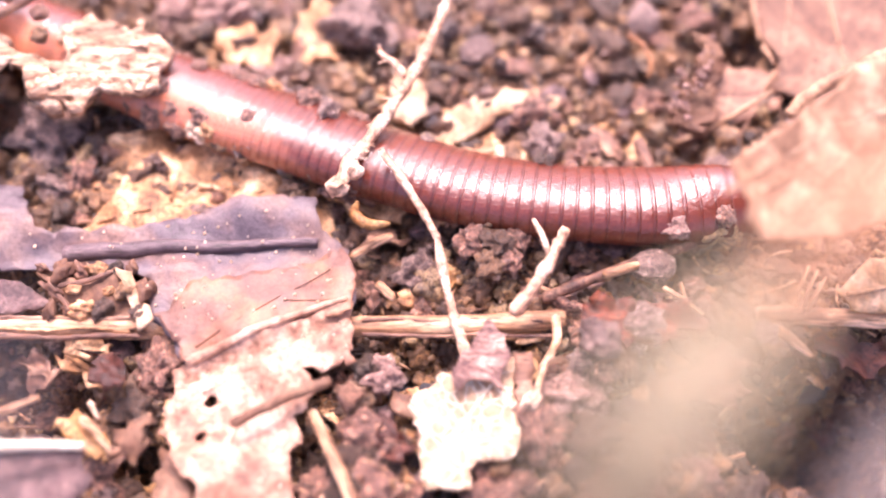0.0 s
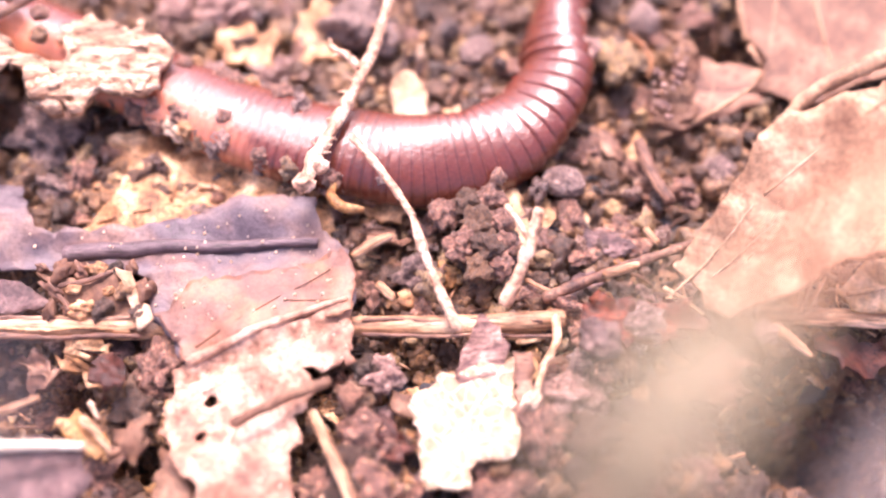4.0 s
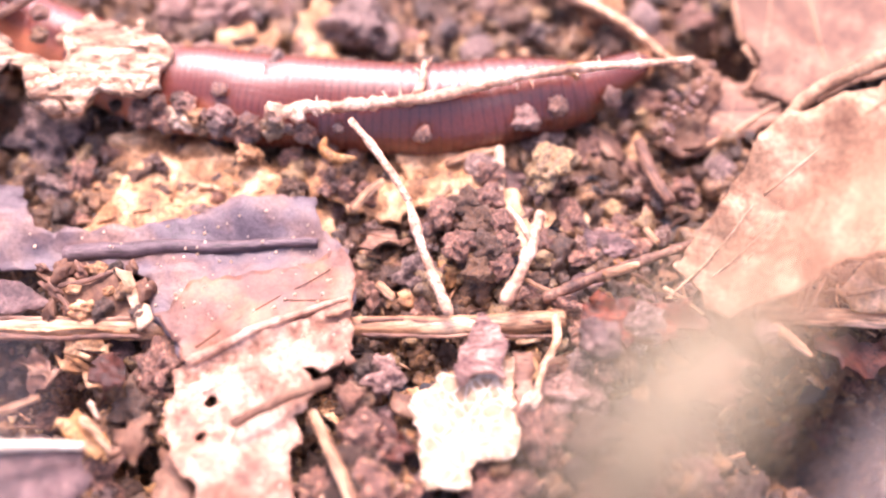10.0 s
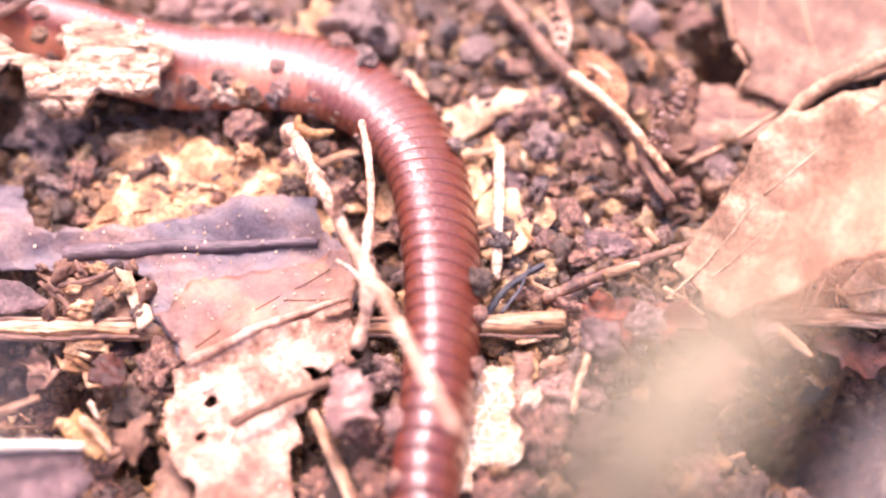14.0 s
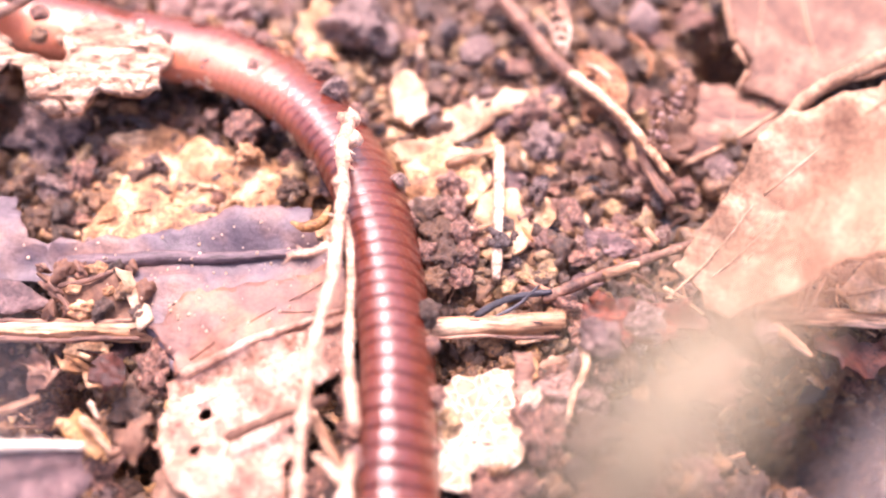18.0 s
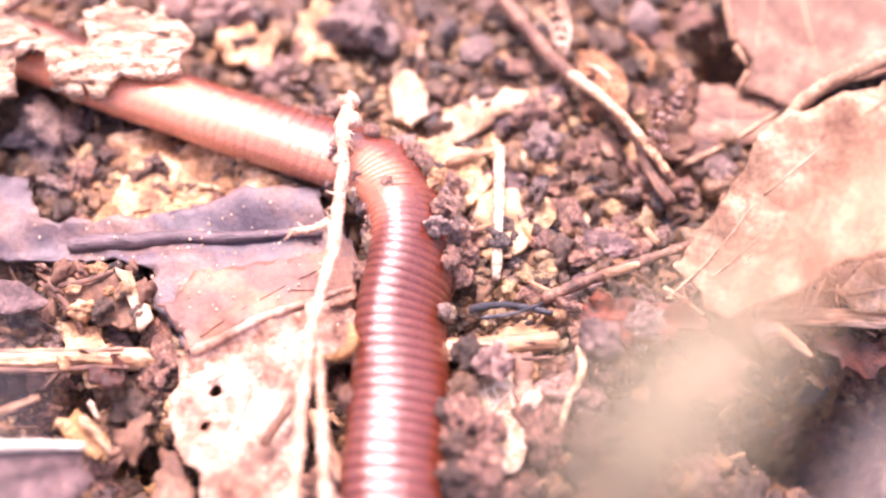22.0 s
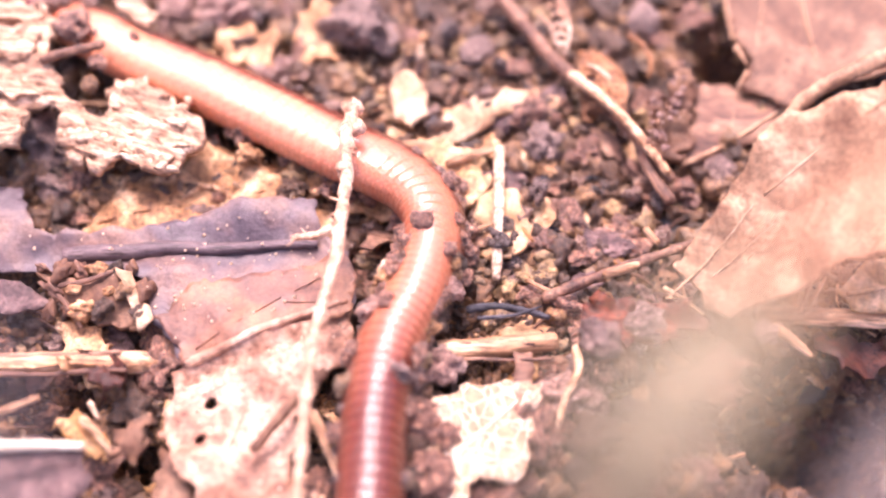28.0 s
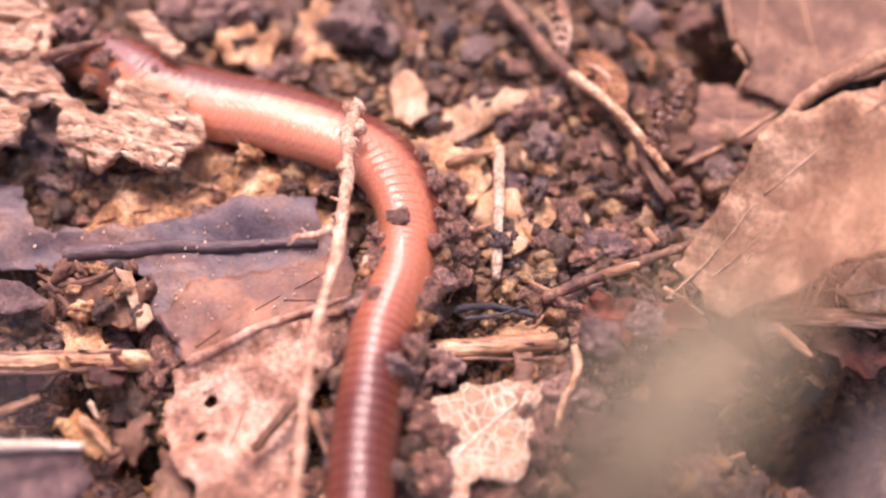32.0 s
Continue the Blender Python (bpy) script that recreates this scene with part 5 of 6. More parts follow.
for k, (pts, material, label) in enumerate([
        ([(115, 640), (165, 632), (190, 668), (150, 692)], OCHRE, "ochre leaf shred below the straw"), ([(170, 632), (228, 640), (216, 702), (186, 722)], RED_LEAF, "dark reddish brown leaf shred below the straw"),
        ([(15, 625), (75, 618), (95, 670), (40, 690)], TWIG, "dark brown leaf shred on the soil"), ([(196, 770), (250, 750), (282, 800), (232, 832)], BROWN_LEAF, "brown leaf shred on the soil"),
        ([(1180, 650), (1260, 630), (1330, 660), (1290, 720), (1200, 710)], TWIG, "brown leaf shred beneath the blade"), ([(640, 760), (700, 735), (730, 790), (670, 815)], RED_LEAF, "dark red leaf shred on the soil"), ([(590, 700), (650, 690), (640, 745), (600, 750)], TWIG, "dark brown leaf shred on the soil"),
        ([(985, 800), (1060, 790), (1090, 850), (1000, 880)], BROWN_LEAF, "brown crumbly leaf shred on the soil"), ([(1110, 290), (1160, 285), (1180, 330), (1130, 345)], TWIG, "brown leaf shred on the soil"), ([(640, 400), (700, 390), (720, 430), (660, 445)], TWIG, "brown leaf shred on the soil")]):
    sheet("leaf_scrap", pts, [1.3] * len(pts), material, label, "leaf scrap", seed=130 + k, ragged=1.1, wave=3.0, grid=0.4, fibre=0.9, thick=0.3, veins=[(pts[0][0], pts[0][1], pts[2][0], pts[2][1], 0.12, 0.2)])
wet_clods = random.Random(77)
for k in range(14):
    clod("soil_clod", wet_clods.uniform(505, 650), wet_clods.uniform(262, 350), wet_clods.uniform(24, 42), DARK_CLOD if k % 3 else CLOD, "glossy wet brown soil clod beside the worm", "soil clod", h=wet_clods.uniform(0.9, 1.8), seed=k * 5 + 2, long=wet_clods.uniform(1, 1.3), rough=0.55, group="soil clods")
for k in range(9):
    clod("soil_clod", wet_clods.uniform(585, 660), wet_clods.uniform(335, 430), wet_clods.uniform(24, 40), DARK_CLOD, "glossy wet dark soil clod on the ground", "soil clod", seed=k * 7 + 3, long=wet_clods.uniform(1, 1.3), rough=0.55, group="soil clods")
clod("soil_clod", 430, 232, 58, DARK_CLOD, "crumbly wet clod sticking to the worm's side", "soil clod", h=2.4, seed=31, rough=0.55)
clod("soil_clod", 440, 275, 40, OCHRE, "tan crumb below the worm", "soil clod", h=2.2, seed=32, rough=0.55)

# loose plant fibres, too many to count
def fibres(count, seed, material, label):
    r = random.Random(seed)
    V, F = [], []
    for k in range(count):
        c = spot(r.uniform(-80, 1640), r.uniform(-80, 940))
        a, ln = r.uniform(0, 6.28), r.uniform(0.8, 3.2) * MM
        z = soil_height(c.x, c.y) + r.uniform(0.3, 1.1) * MM
        d, e = Vector((math.cos(a), math.sin(a), r.uniform(-.25, .25))), Vector((-math.sin(a), math.cos(a), 0)) * r.uniform(-.3, .3)
        o = Vector((c.x, c.y, z))
        v, f = tube_data([o + d * ln * (t - .5) + e * ln * (t - .5) ** 2 * 2 for t in (0, .25, .5, .75, 1)], [r.uniform(0.05, 0.16) * MM] * 5, 5, 0.1, k)
        b = len(V)
        V += v
        F += [tuple(i + b for i in q) for q in f]
    return tagged(mesh_object("plant_fibres", V, F, material), label, "plant fibres", kind="stuff")


fibres(260, 5, STRAW, "short pale plant fibres strewn over the soil")
fibres(260, 6, TWIG, "short dark plant fibres strewn over the soil")


def grit(outline, h, count, size, seed, label):
    """Fine pale specks on a leaf."""
    r = random.Random(seed)
    vs, fs = lump(3, 1, 0.3)
    V, F = [], []
    us, ws = [p[0] for p in outline], [p[1] for p in outline]
    while count:
        u, v = r.uniform(min(us), max(us)), r.uniform(min(ws), max(ws))
        if not inside((u, v), list(outline)):
            continue
        count -= 1
        c, k = spot(u, v, h), size * r.uniform(0.4, 1.4) * MM
        hit, place, *_ = bpy.context.evaluated_depsgraph_get().scene.ray_cast(bpy.context.evaluated_depsgraph_get(), Vector((c.x, c.y, 0.008)), Vector((0, 0, -1)))
        o = place if hit else c
        b = len(V)
        V += [o + p * k for p in vs]
        F += [tuple(i + b for i in f) for f in fs]
    return tagged(mesh_object("fine_grit", V, F, PALE_GRIT), label, "grit", kind="stuff")


bpy.context.view_layer.update()
dark_grit = grit([(0, 410), (560, 365), (620, 540), (300, 600), (180, 470)], 2.4, 90, 0.11, 8, "fine pale grit specks on the dark leaf")
pale_grit = grit([(310, 650), (620, 560), (620, 640), (530, 700), (500, 860), (400, 860)], 2.8, 50, 0.1, 9, "fine pale grit specks on the pale leaf")

# ---------- crumbs that ride on the worm ----------
RIDERS = []


def rider(ring, side, up, size, material, label, seed, long=1.0):
    if AT_Y < ring < AT_A:
        place = (ring - AT_Y) / (AT_A - AT_Y)
        ring = min(range(AT_Y, AT_A + 1), key=lambda i: abs(eased((i - AT_Y) / (AT_A - AT_Y)) - place))
    ob = clod("soil_crumb", 0, 0, size, material, label, "soil crumb", h=2, seed=seed, long=long, rough=0.4, squash=0.9)
    RIDERS.append((ob, ring, side, up))


rider(66, -0.9, 1.9, 44, DARK_CLOD, "glossy dark soil crumb stuck on the worm", 1)
rider(64, -1.75, 1.45, 34, DARK_CLOD, "dark soil crumb stuck on the worm", 2)
rider(62, -1.5, 1.6, 26, CLOD, "brown soil crumb stuck on the worm", 3)
rider(60, -2.3, 1.0, 46, OCHRE, "pale crumbly lump stuck on the worm", 4, 1.2)
rider(61, -1.9, 1.5, 42, DARK_CLOD, "dark soil crumb stuck on the worm", 5)
rider(57, -0.8, 1.95, 30, DARK_CLOD, "dark soil crumb stuck on the worm", 6)
rider(54, 2.1, 1.3, 44, DARK_CLOD, "dark soil crumb stuck on the worm", 7)
rider(59, 2.2, 1.2, 36, DARK_CLOD, "dark soil crumb stuck on the worm", 8)
rider(60, 2.5, 0.6, 34, CLOD, "brown soil crumb stuck on the worm", 9)
rider(64, 2.5, 0.9, 36, CLOD, "brown soil crumb stuck on the worm", 10)
rider(52, 2.5, 0.6, 36, DARK_CLOD, "dark soil crumb stuck on the worm", 11)
rider(56, -2.1, 1.4, 38, PINK_CLOD, "whitish crumb stuck on the worm", 12, 1.2)
rider(53, -2.3, 1.0, 40, DARK_CLOD, "dark soil crumb stuck on the worm", 13)
rider(50, -2.4, 0.9, 42, CLOD, "brown soil crumb stuck on the worm", 14)
rider(46, -2.4, 0.7, 36, DARK_CLOD, "dark soil crumb stuck on the worm", 15)
rider(49, 2.4, 0.8, 34, DARK_CLOD, "dark soil crumb stuck on the worm", 16)
rider(31, 2.4, 0.8, 44, CLOD, "brown soil crumb stuck on the worm", 17)
rider(29, 2.5, 0.6, 30, DARK_CLOD, "dark soil crumb stuck on the worm", 18)
rider(20, -2.1, 1.2, 46, PINK_CLOD, "pinkish soil crumb stuck on the worm", 19)
crumbs = random.Random(55)
for k in range(18):
    side = 1.3 if k % 3 else -1.4
    rider(56 + k, side + crumbs.uniform(-0.4, 0.4), crumbs.uniform(0.15, 0.7), crumbs.uniform(16, 32), DARK_CLOD if k % 4 else CLOD, "dark wet soil crumb clinging to the worm", 140 + k)
for ring, side, up, size, seed in ((106, 0.2, 1, 38, 120), (107, -0.5, 1, 34, 121), (103, -0.2, 1.2, 30, 122), (104, 0.6, 0.9, 26, 123), (101, -0.6, 1, 24, 124), (98, 0.1, 1.3, 18, 125), (108, 0, 1, 40, 126)):
    rider(ring, side, up, size, DARK_CLOD, "wet dark soil crumb clinging to the worm's tail", seed)
rider(14, 0.3, 1.75, 34, GOLD, "yellow grain stuck on the worm", 20)
rider(16, -1.6, 1.4, 36, DARK_CLOD, "dark soil crumb stuck on the worm", 21)
rider(9, -1.2, 0.9, 34, DARK_CLOD, "dark soil crumb stuck on the worm", 22)
rider(107, -0.3, 1.2, 60, DARK_CLOD, "dark soil lump on the worm's tail", 23, 1.3)
rider(109, 0.9, 0.4, 56, DARK_CLOD, "dark soil lump on the worm's tail", 24)
rider(70, 2.2, 1.0, 34, DARK_CLOD, "dark soil crumb stuck on the worm", 25)
rider(73, 2.3, 0.9, 28, DARK_CLOD, "dark soil crumb stuck on the worm", 26)
rider(42, 2.4, 0.8, 28, CLOD, "brown soil crumb stuck on the worm", 27)

more = random.Random(77)
for k in range(26):
    ring = more.choice([42, 45, 47, 48, 51, 53, 55, 57, 58, 61, 62, 63, 65, 67, 68, 71, 76, 22, 25, 33])
    rider(ring, more.choice([-1, 1]) * more.uniform(2.0, 2.7), more.uniform(0.0, 1.2), more.uniform(16, 34), more.choice([DARK_CLOD, DARK_CLOD, CLOD, GREY_CLOD]), "small soil crumb stuck on the worm", 30 + k)

for ring, side, up, size, m, seed in ((63, 2.3, 0.9, 40, CLOD, 150), (62, 2.5, 0.5, 46, PINK_CLOD, 151), (60, 2.2, 1.1, 36, DARK_CLOD, 152), (59, 2.6, 0.4, 48, CLOD, 153), (57, 2.3, 0.8, 42, OCHRE, 154), (56, 2.6, 0.3, 36, GREY_CLOD, 155), (54, 2.4, 0.6, 40, CLOD, 156), (52, 2.5, 0.4, 44, GREY_CLOD, 157), (51, 1.2, 1.6, 38, GREY_CLOD, 158), (61, -2.3, 0.8, 46, PALE_GRIT, 159), (59, -2.5, 0.5, 40, CLOD, 160), (57, -2.4, 0.6, 40, GREY_CLOD, 161), (64, 1.4, 1.5, 30, DARK_CLOD, 162), (65, -2.3, 0.7, 44, DARK_CLOD, 163), (63, -2.5, 0.4, 46, DARK_CLOD, 164)):
    rider(ring, side, up, size, m, "wet soil crumb clinging to the worm's side", seed, 1.15)

pebble = clod("pebble", 1155, 470, 66, GREY_CLOD, "smooth silvery grey pebble pushed by the worm", "pebble", h=1.6, seed=5, rough=0.12, long=1.2)
nugget = clod("soil_clod", 1260, 400, 78, CLOD, "tan crumbly clod shoved along by the worm", "soil clod", h=1.8, seed=8, rough=0.5, long=1.2)
hook = tagged(mesh_object("seed_husk", *tube_data(curve_points([(-0.0012, 0.0012, 0), (-0.0013, 0, 0.0003), (-0.0004, -0.0008, 0.0003), (0.0011, -0.0006, 0)], 16), [0.12 * MM + 0.3 * MM * math.sin(math.pi * k / 15) for k in range(16)], 8, 0.15, 3), GOLD), "curled yellow seed husk", "seed husk")
stick = rod("straw", [(-0.0017, 0, 0), (0, 0.0001, 0), (0.0017, 0, 0)], 0.36, 0.3, STRAW, "short pale straw piece", "straw", 80, centre=(0, 0, 0))
sliver = rod("bark_sliver", [(0, 0, 0), (0.002, 0.0003, 0.0001), (0.004, 0.0001, 0), (0.0056, -0.0003, 0)], 0.3, 0.2, CHAR, "black charred bark sliver on the soil", "bark", 81, rough=0.3, centre=(0, 0, 0))
under(rod("splinter", [(0.0008, -0.0006, 0), (0.003, -0.0004, 0.0002), (0.005, 0.0004, 0.0002)], 0.16, 0.08, CHAR, "", "", 82, centre=(0, 0, 0)), sliver)
tendril = rod("rootlet", [spot(948, 700, 2), spot(962, 650, 2.4), spot(985, 605, 2.6), spot(983, 560, 2.2)], 0.2, 0.36, PLAIN_STRAW, "curved golden brown rootlet on the soil", "root", 83)
for k, pts in enumerate([[(985, -10, 2.4), (1003, 20, 3), (1008, 60, 3.2), (1000, 100, 2.4)], [(965, 15, 2.2), (985, 10, 3), (1000, 40, 3), (985, 70, 2.6), (1000, 100, 2.4)], [(955, 30, 2.2), (975, 45, 2.8), (982, 75, 2.6)], [(1030, 110, 2.4), (1070, 130, 2.6), (1095, 160, 2.2)]] + [[(972 + 3 * j, 12 + 17 * j, 2.8), (988 + 2 * j, 8 + 17 * j, 3.2), (1002, 16 + 17 * j, 3.0)] for j in range(5)]):
    under(rod("side_root", [spot(*p) - back_twig.location for p in pts], 0.17, 0.1, ROOT, "pale curly side root", "", 84 + k, centre=(0, 0, 0)), back_twig)
under(rod("splinter", [spot(1010, 130, 2.6) - back_twig.location, spot(1100, 205, 3.0) - back_twig.location, spot(1185, 310, 2.4) - back_twig.location], 0.42, 0.34, PLAIN_STRAW, "pale split wood", "", 88, centre=(0, 0, 0)), back_twig)


frayed = sheet("layer", [(1036, 84), (1072, 92), (1092, 118), (1112, 150), (1098, 186), (1066, 178), (1052, 210), (1036, 180), (1044, 140), (1026, 112)], [2.2, 2.4, 2.6, 2.4, 2.0, 2.2, 1.6, 1.8, 2.2, 2.2], RUST, "bark", "bark", thick=0.2, seed=48, ragged=1.3, wave=1.6, grid=0.4, fibre=0.8)
on_top(back_twig, frayed, "frayed_bark")
frayed["label"] = "orange-brown frayed bark"
little("seed_husk", [(1112, 62, 1.6), (1140, 84, 2.2), (1152, 112, 2.2), (1148, 140, 1.6)], 0.28, 0.16, RUST, "curved rusty brown seed husk on the soil", "seed husk", 322)

# flat glossy chips of rotten leaf and bark among the crumbs
chips = random.Random(91)
for k in range(150):
    u, v = chips.choice([(chips.uniform(560, 1290), chips.uniform(-40, 330)), (chips.uniform(640, 1220), chips.uniform(300, 540)), (chips.uniform(0, 330), chips.uniform(590, 880)), (chips.uniform(930, 1560), chips.uniform(580, 890)), (chips.uniform(540, 760), chips.uniform(640, 880))])
    m, what = chips.choice([(CHAR, "black"), (TWIG, "dark brown"), (TWIG, "dark brown"), (DARK_CLOD, "brown"), (GOLD, "amber"), (OCHRE, "ochre"), (PURPLE_LEAF, "purplish"), (AMBER, "pale amber")])
    size = chips.uniform(22, 58)
    c = spot(u, v, 1.0)
    ob = clod("leaf_chip", u, v, size, m, what + " flat chip of rotten leaf on the soil", "leaf chip", seed=k * 5 + 2, squash=0.22, long=chips.uniform(1.1, 1.7), rough=0.4, group="leaf chips")
    ob.location.z = soil_height(c.x, c.y) + chips.uniform(0.5, 0.95) * MM


# crumbs that the thick part of the body pushes on to the cream leaf fragment
PUSHED = [clod("soil_clod", u, v, size, m, label, "soil clod", h=h, seed=seed, rough=0.5) for u, v, size, m, label, h, seed in (
    (826, 742, 62, DARK_CLOD, "dark wet soil clod pushed on to the leaf fragment", 3.4, 5), (868, 764, 50, DARK_CLOD, "dark wet soil clod pushed on to the leaf fragment", 3.2, 9), (812, 790, 58, CLOD, "brown soil clod pushed along by the worm", 3.2, 2),
    (846, 826, 66, DARK_CLOD, "dark wet soil clod pushed on to the leaf fragment", 3.3, 7), (808, 850, 60, CLOD, "brown soil clod pushed along by the worm", 3.2, 4), (862, 862, 44, DARK_CLOD, "dark wet soil clod pushed on to the leaf fragment", 3.0, 1),
    (822, 690, 46, CLOD, "brown soil clod pushed along by the worm", 3.2, 8), (872, 640, 56, PINK_CLOD, "tan crumbly clod pushed against the straw", 3.4, 3), (836, 628, 50, CLOD, "brown soil clod pushed along by the worm", 3.4, 10))]


# crumbs that the worm's front half sweeps over the short straw and off it again
SWEPT = [clod("soil_clod", u, v, size, m, "rough soil clod swept along by the worm", "soil clod", h=h, seed=seed, rough=0.5) for u, v, size, m, h, seed in (
    (806, 372, 56, DARK_CLOD, 2.2, 6), (846, 352, 48, CLOD, 2.6, 3), (884, 342, 46, DARK_CLOD, 2.8, 11), (862, 388, 58, CLOD, 2.6, 8), (902, 384, 52, DARK_CLOD, 2.7, 1), (836, 424, 60, DARK_CLOD, 2.4, 4),
    (880, 428, 54, CLOD, 2.8, 9), (914, 424, 44, DARK_CLOD, 2.5, 2), (866, 466, 48, CLOD, 2.5, 7), (900, 464, 42, DARK_CLOD, 2.4, 5), (884, 300, 44, DARK_CLOD, 2.7, 10))]


# ---------- what moves ----------
def key_worm():
    for i, ob in RING_PARTS:
        walk(ob, [(t, ring_pose(i, *rings[i])[0]) for t, rings in FRAMES])
    for ob, ring, side, up in RIDERS:
        spin = ob.rotation_euler.to_matrix().to_4x4()
        rows = []
        for t, rings in FRAMES:
            m, w, phi = rings[ring]
            q, tall = ring_pose(ring, m, w, phi)
            turn = math.atan2(side, up)
            out = Vector((0, math.sin(turn) * w / 2 * 0.95, math.cos(turn) * tall * 0.97)) * MM
            flat = m.copy()
            flat.translation = q.translation
            rows.append((t, flat @ Matrix.Translation(out) @ spin))
        walk(ob, rows)


def key_rod(ob, rows):
    walk(ob, [(t, lay(spot(*a), spot(*b), *more)) for t, a, b, *more in rows])


def motions():
    key_worm()
    key_rod(main_root, [
        (0.0, (597, 345, 5), (800, 0, 6)), (1.0, (588, 342, 5), (755, 10, 6)), (2.0, (565, 340, 5), (707, 10, 6)), (2.5, (550, 335, 5), (722, 10, 6)),
        (3.0, (548, 340, 5), (697, 10, 6)), (3.5, (540, 338, 5), (700, 0, 6)), (5.5, (548, 340, 5), (660, 0, 6)), (6.0, (562, 345, 5), (678, 0, 6)),
        (7.0, (558, 310, 5), (720, 0, 6)), (7.5, (545, 305, 5), (752, 0, 6)), (8.0, (520, 300, 5), (810, 0, 6)), (8.5, (500, 280, 5), (970, 5, 6)),
        (9.0, (475, 262, 5), (1062, 0, 6)), (9.5, (480, 222, 5), (1190, 50, 6)), (10.0, (475, 208, 5), (1222, 97, 6)), (10.5, (430, 232, 5), (1197, 237, 6)),
        (11.0, (440, 228, 5), (1210, 198, 6)), (11.5, (440, 222, 5), (1207, 202, 6)), (12.0, (445, 208, 5), (1200, 243, 6)), (12.5, (478, 200, 5), (1090, 378, 12)),
        (13.0, (485, 195, 5), (985, 545, 20)), (13.5, (500, 235, 5), (968, 704, 17), 40), (14.0, (515, 238, 5), (830, 790, 17), 80), (14.5, (550, 215, 5), (740, 860, 12), 120),
        (16.5, (616, 188, 7.2), (536, 860, 8), 180), (17.0, (622, 192, 7.2), (520, 880, 8), 180), (19.0, (627, 205, 7.2), (515, 880, 8), 180), (20.5, (632, 205, 6.8), (515, 880, 8), 180),
        (21.5, (628, 182, 6.6), (515, 880, 8), 180), (23.0, (622, 158, 6.6), (503, 850, 8), 180), (25.0, (632, 175, 6.4), (508, 870, 8), 180), (28.0, (632, 182, 6.2), (515, 870, 8), 180), (32.0, (635, 182, 6.2), (512, 870, 8), 180)])
    rows = [(0.0, (675, 268, 6), (757, 395, 5), (815, 585, 3)), (1.0, (660, 252, 6), (757, 395, 5), (828, 580, 3)), (2.0, (640, 232, 6), (760, 380, 5), (850, 530, 3)),
            (3.0, (622, 235, 6), (740, 390, 5), (820, 580, 3)), (6.0, (620, 245, 6), (740, 395, 5), (810, 590, 3)), (8.0, (630, 235, 6), (740, 380, 5), (808, 590, 3)),
            (9.0, (612, 225, 6), (738, 380, 5), (808, 590, 3)), (10.0, (620, 212, 6), (738, 375, 5), (808, 590, 3)), (10.5, (610, 245, 6), (760, 335, 6), (990, 455, 8)),
            (11.0, (610, 240, 6), (770, 345, 6), (960, 415, 8)), (11.5, (610, 240, 6), (730, 360, 6), (870, 490, 8)), (12.0, (603, 240, 6), (680, 385, 6), (718, 580, 8)),
            (13.0, (628, 265, 6), (650, 450, 6), (652, 640, 7)), (14.0, (640, 215, 6), (660, 400, 6), (645, 600, 8)), (14.5, (640, 200, 6), (650, 400, 6), (640, 630, 8)),
            (17.0, (605, 300, 6), (620, 490, 7), (612, 690, 8)), (19.0, (618, 480, 6), (622, 660, 7), (640, 880, 8)), (20.5, (575, 585, 6), (592, 760, 7), (605, 960, 8)),
            (21.5, (556, 545, 6), (580, 730, 7), (596, 930, 8)), (23.0, (535, 535, 6), (555, 720, 7), (562, 930, 8)), (25.0, (560, 760, 3), (545, 930, 3), (530, 1100, 3)), (32.0, (560, 900, 3), (540, 1000, 3), (530, 1150, 3))]
    key_rod(rootlet_up, [(t, a, b) for t, a, b, c in rows])
    low = []
    for t, a, b, c in rows:
        p, q = spot(*a), spot(*b)
        low.append((t, lay(p + (q - p).normalized() * 0.0073, spot(*c))))
    walk(rootlet_low, low)
    key_rod(stub, [(0.0, (1003, 405, 6), (880, 600, 4)), (1.0, (980, 432, 8), (885, 600, 3)), (2.0, (925, 440, 9), (880, 580, 3)), (3.0, (942, 400, 8.5), (878, 590, 3)), (6.0, (962, 362, 6), (870, 590, 4)),
                   (10.0, (960, 375, 6), (870, 590, 4)), (10.3, (729, 325, 5), (927, 510, 4.5)), (10.6, (755, 325, 5.5), (1000, 438, 5)), (11.0, (736, 322, 5.5), (979, 427, 5)), (11.5, (695, 310, 5.5), (876, 500, 4.5)), (12.0, (655, 330, 5), (733, 593, 4.5)), (12.5, (652, 372, 5), (680, 644, 5)), (13.0, (653, 395, 5), (635, 665, 5)),
                   (14.0, (656, 455, 5), (616, 724, 5.5)), (17.0, (612, 690, 6), (550, 860, 7)), (19.0, (640, 880, 7), (600, 1060, 9)), (32.0, (600, 1000, 4), (560, 1180, 4))])
    def shift(ob, rows):
        o = ob.location.copy()
        walk(ob, [(t, Matrix.Translation(o + Vector((dx, dy, dz)) * MM) @ pose(0, 0, 0, 0, 0, rz)) for t, dx, dy, dz, rz in rows])
    shift(straw, [(0.0, 0, 0, 0, 0), (19.0, 0, -0.2, 0, 0.2), (20.5, -0.5, -2.6, 0, 1.8), (23.0, -0.5, -1.8, 0, 1.2), (25.0, -0.6, -2.3, 0, 1.8), (32.0, -0.6, -2.2, 0, 1.6)])
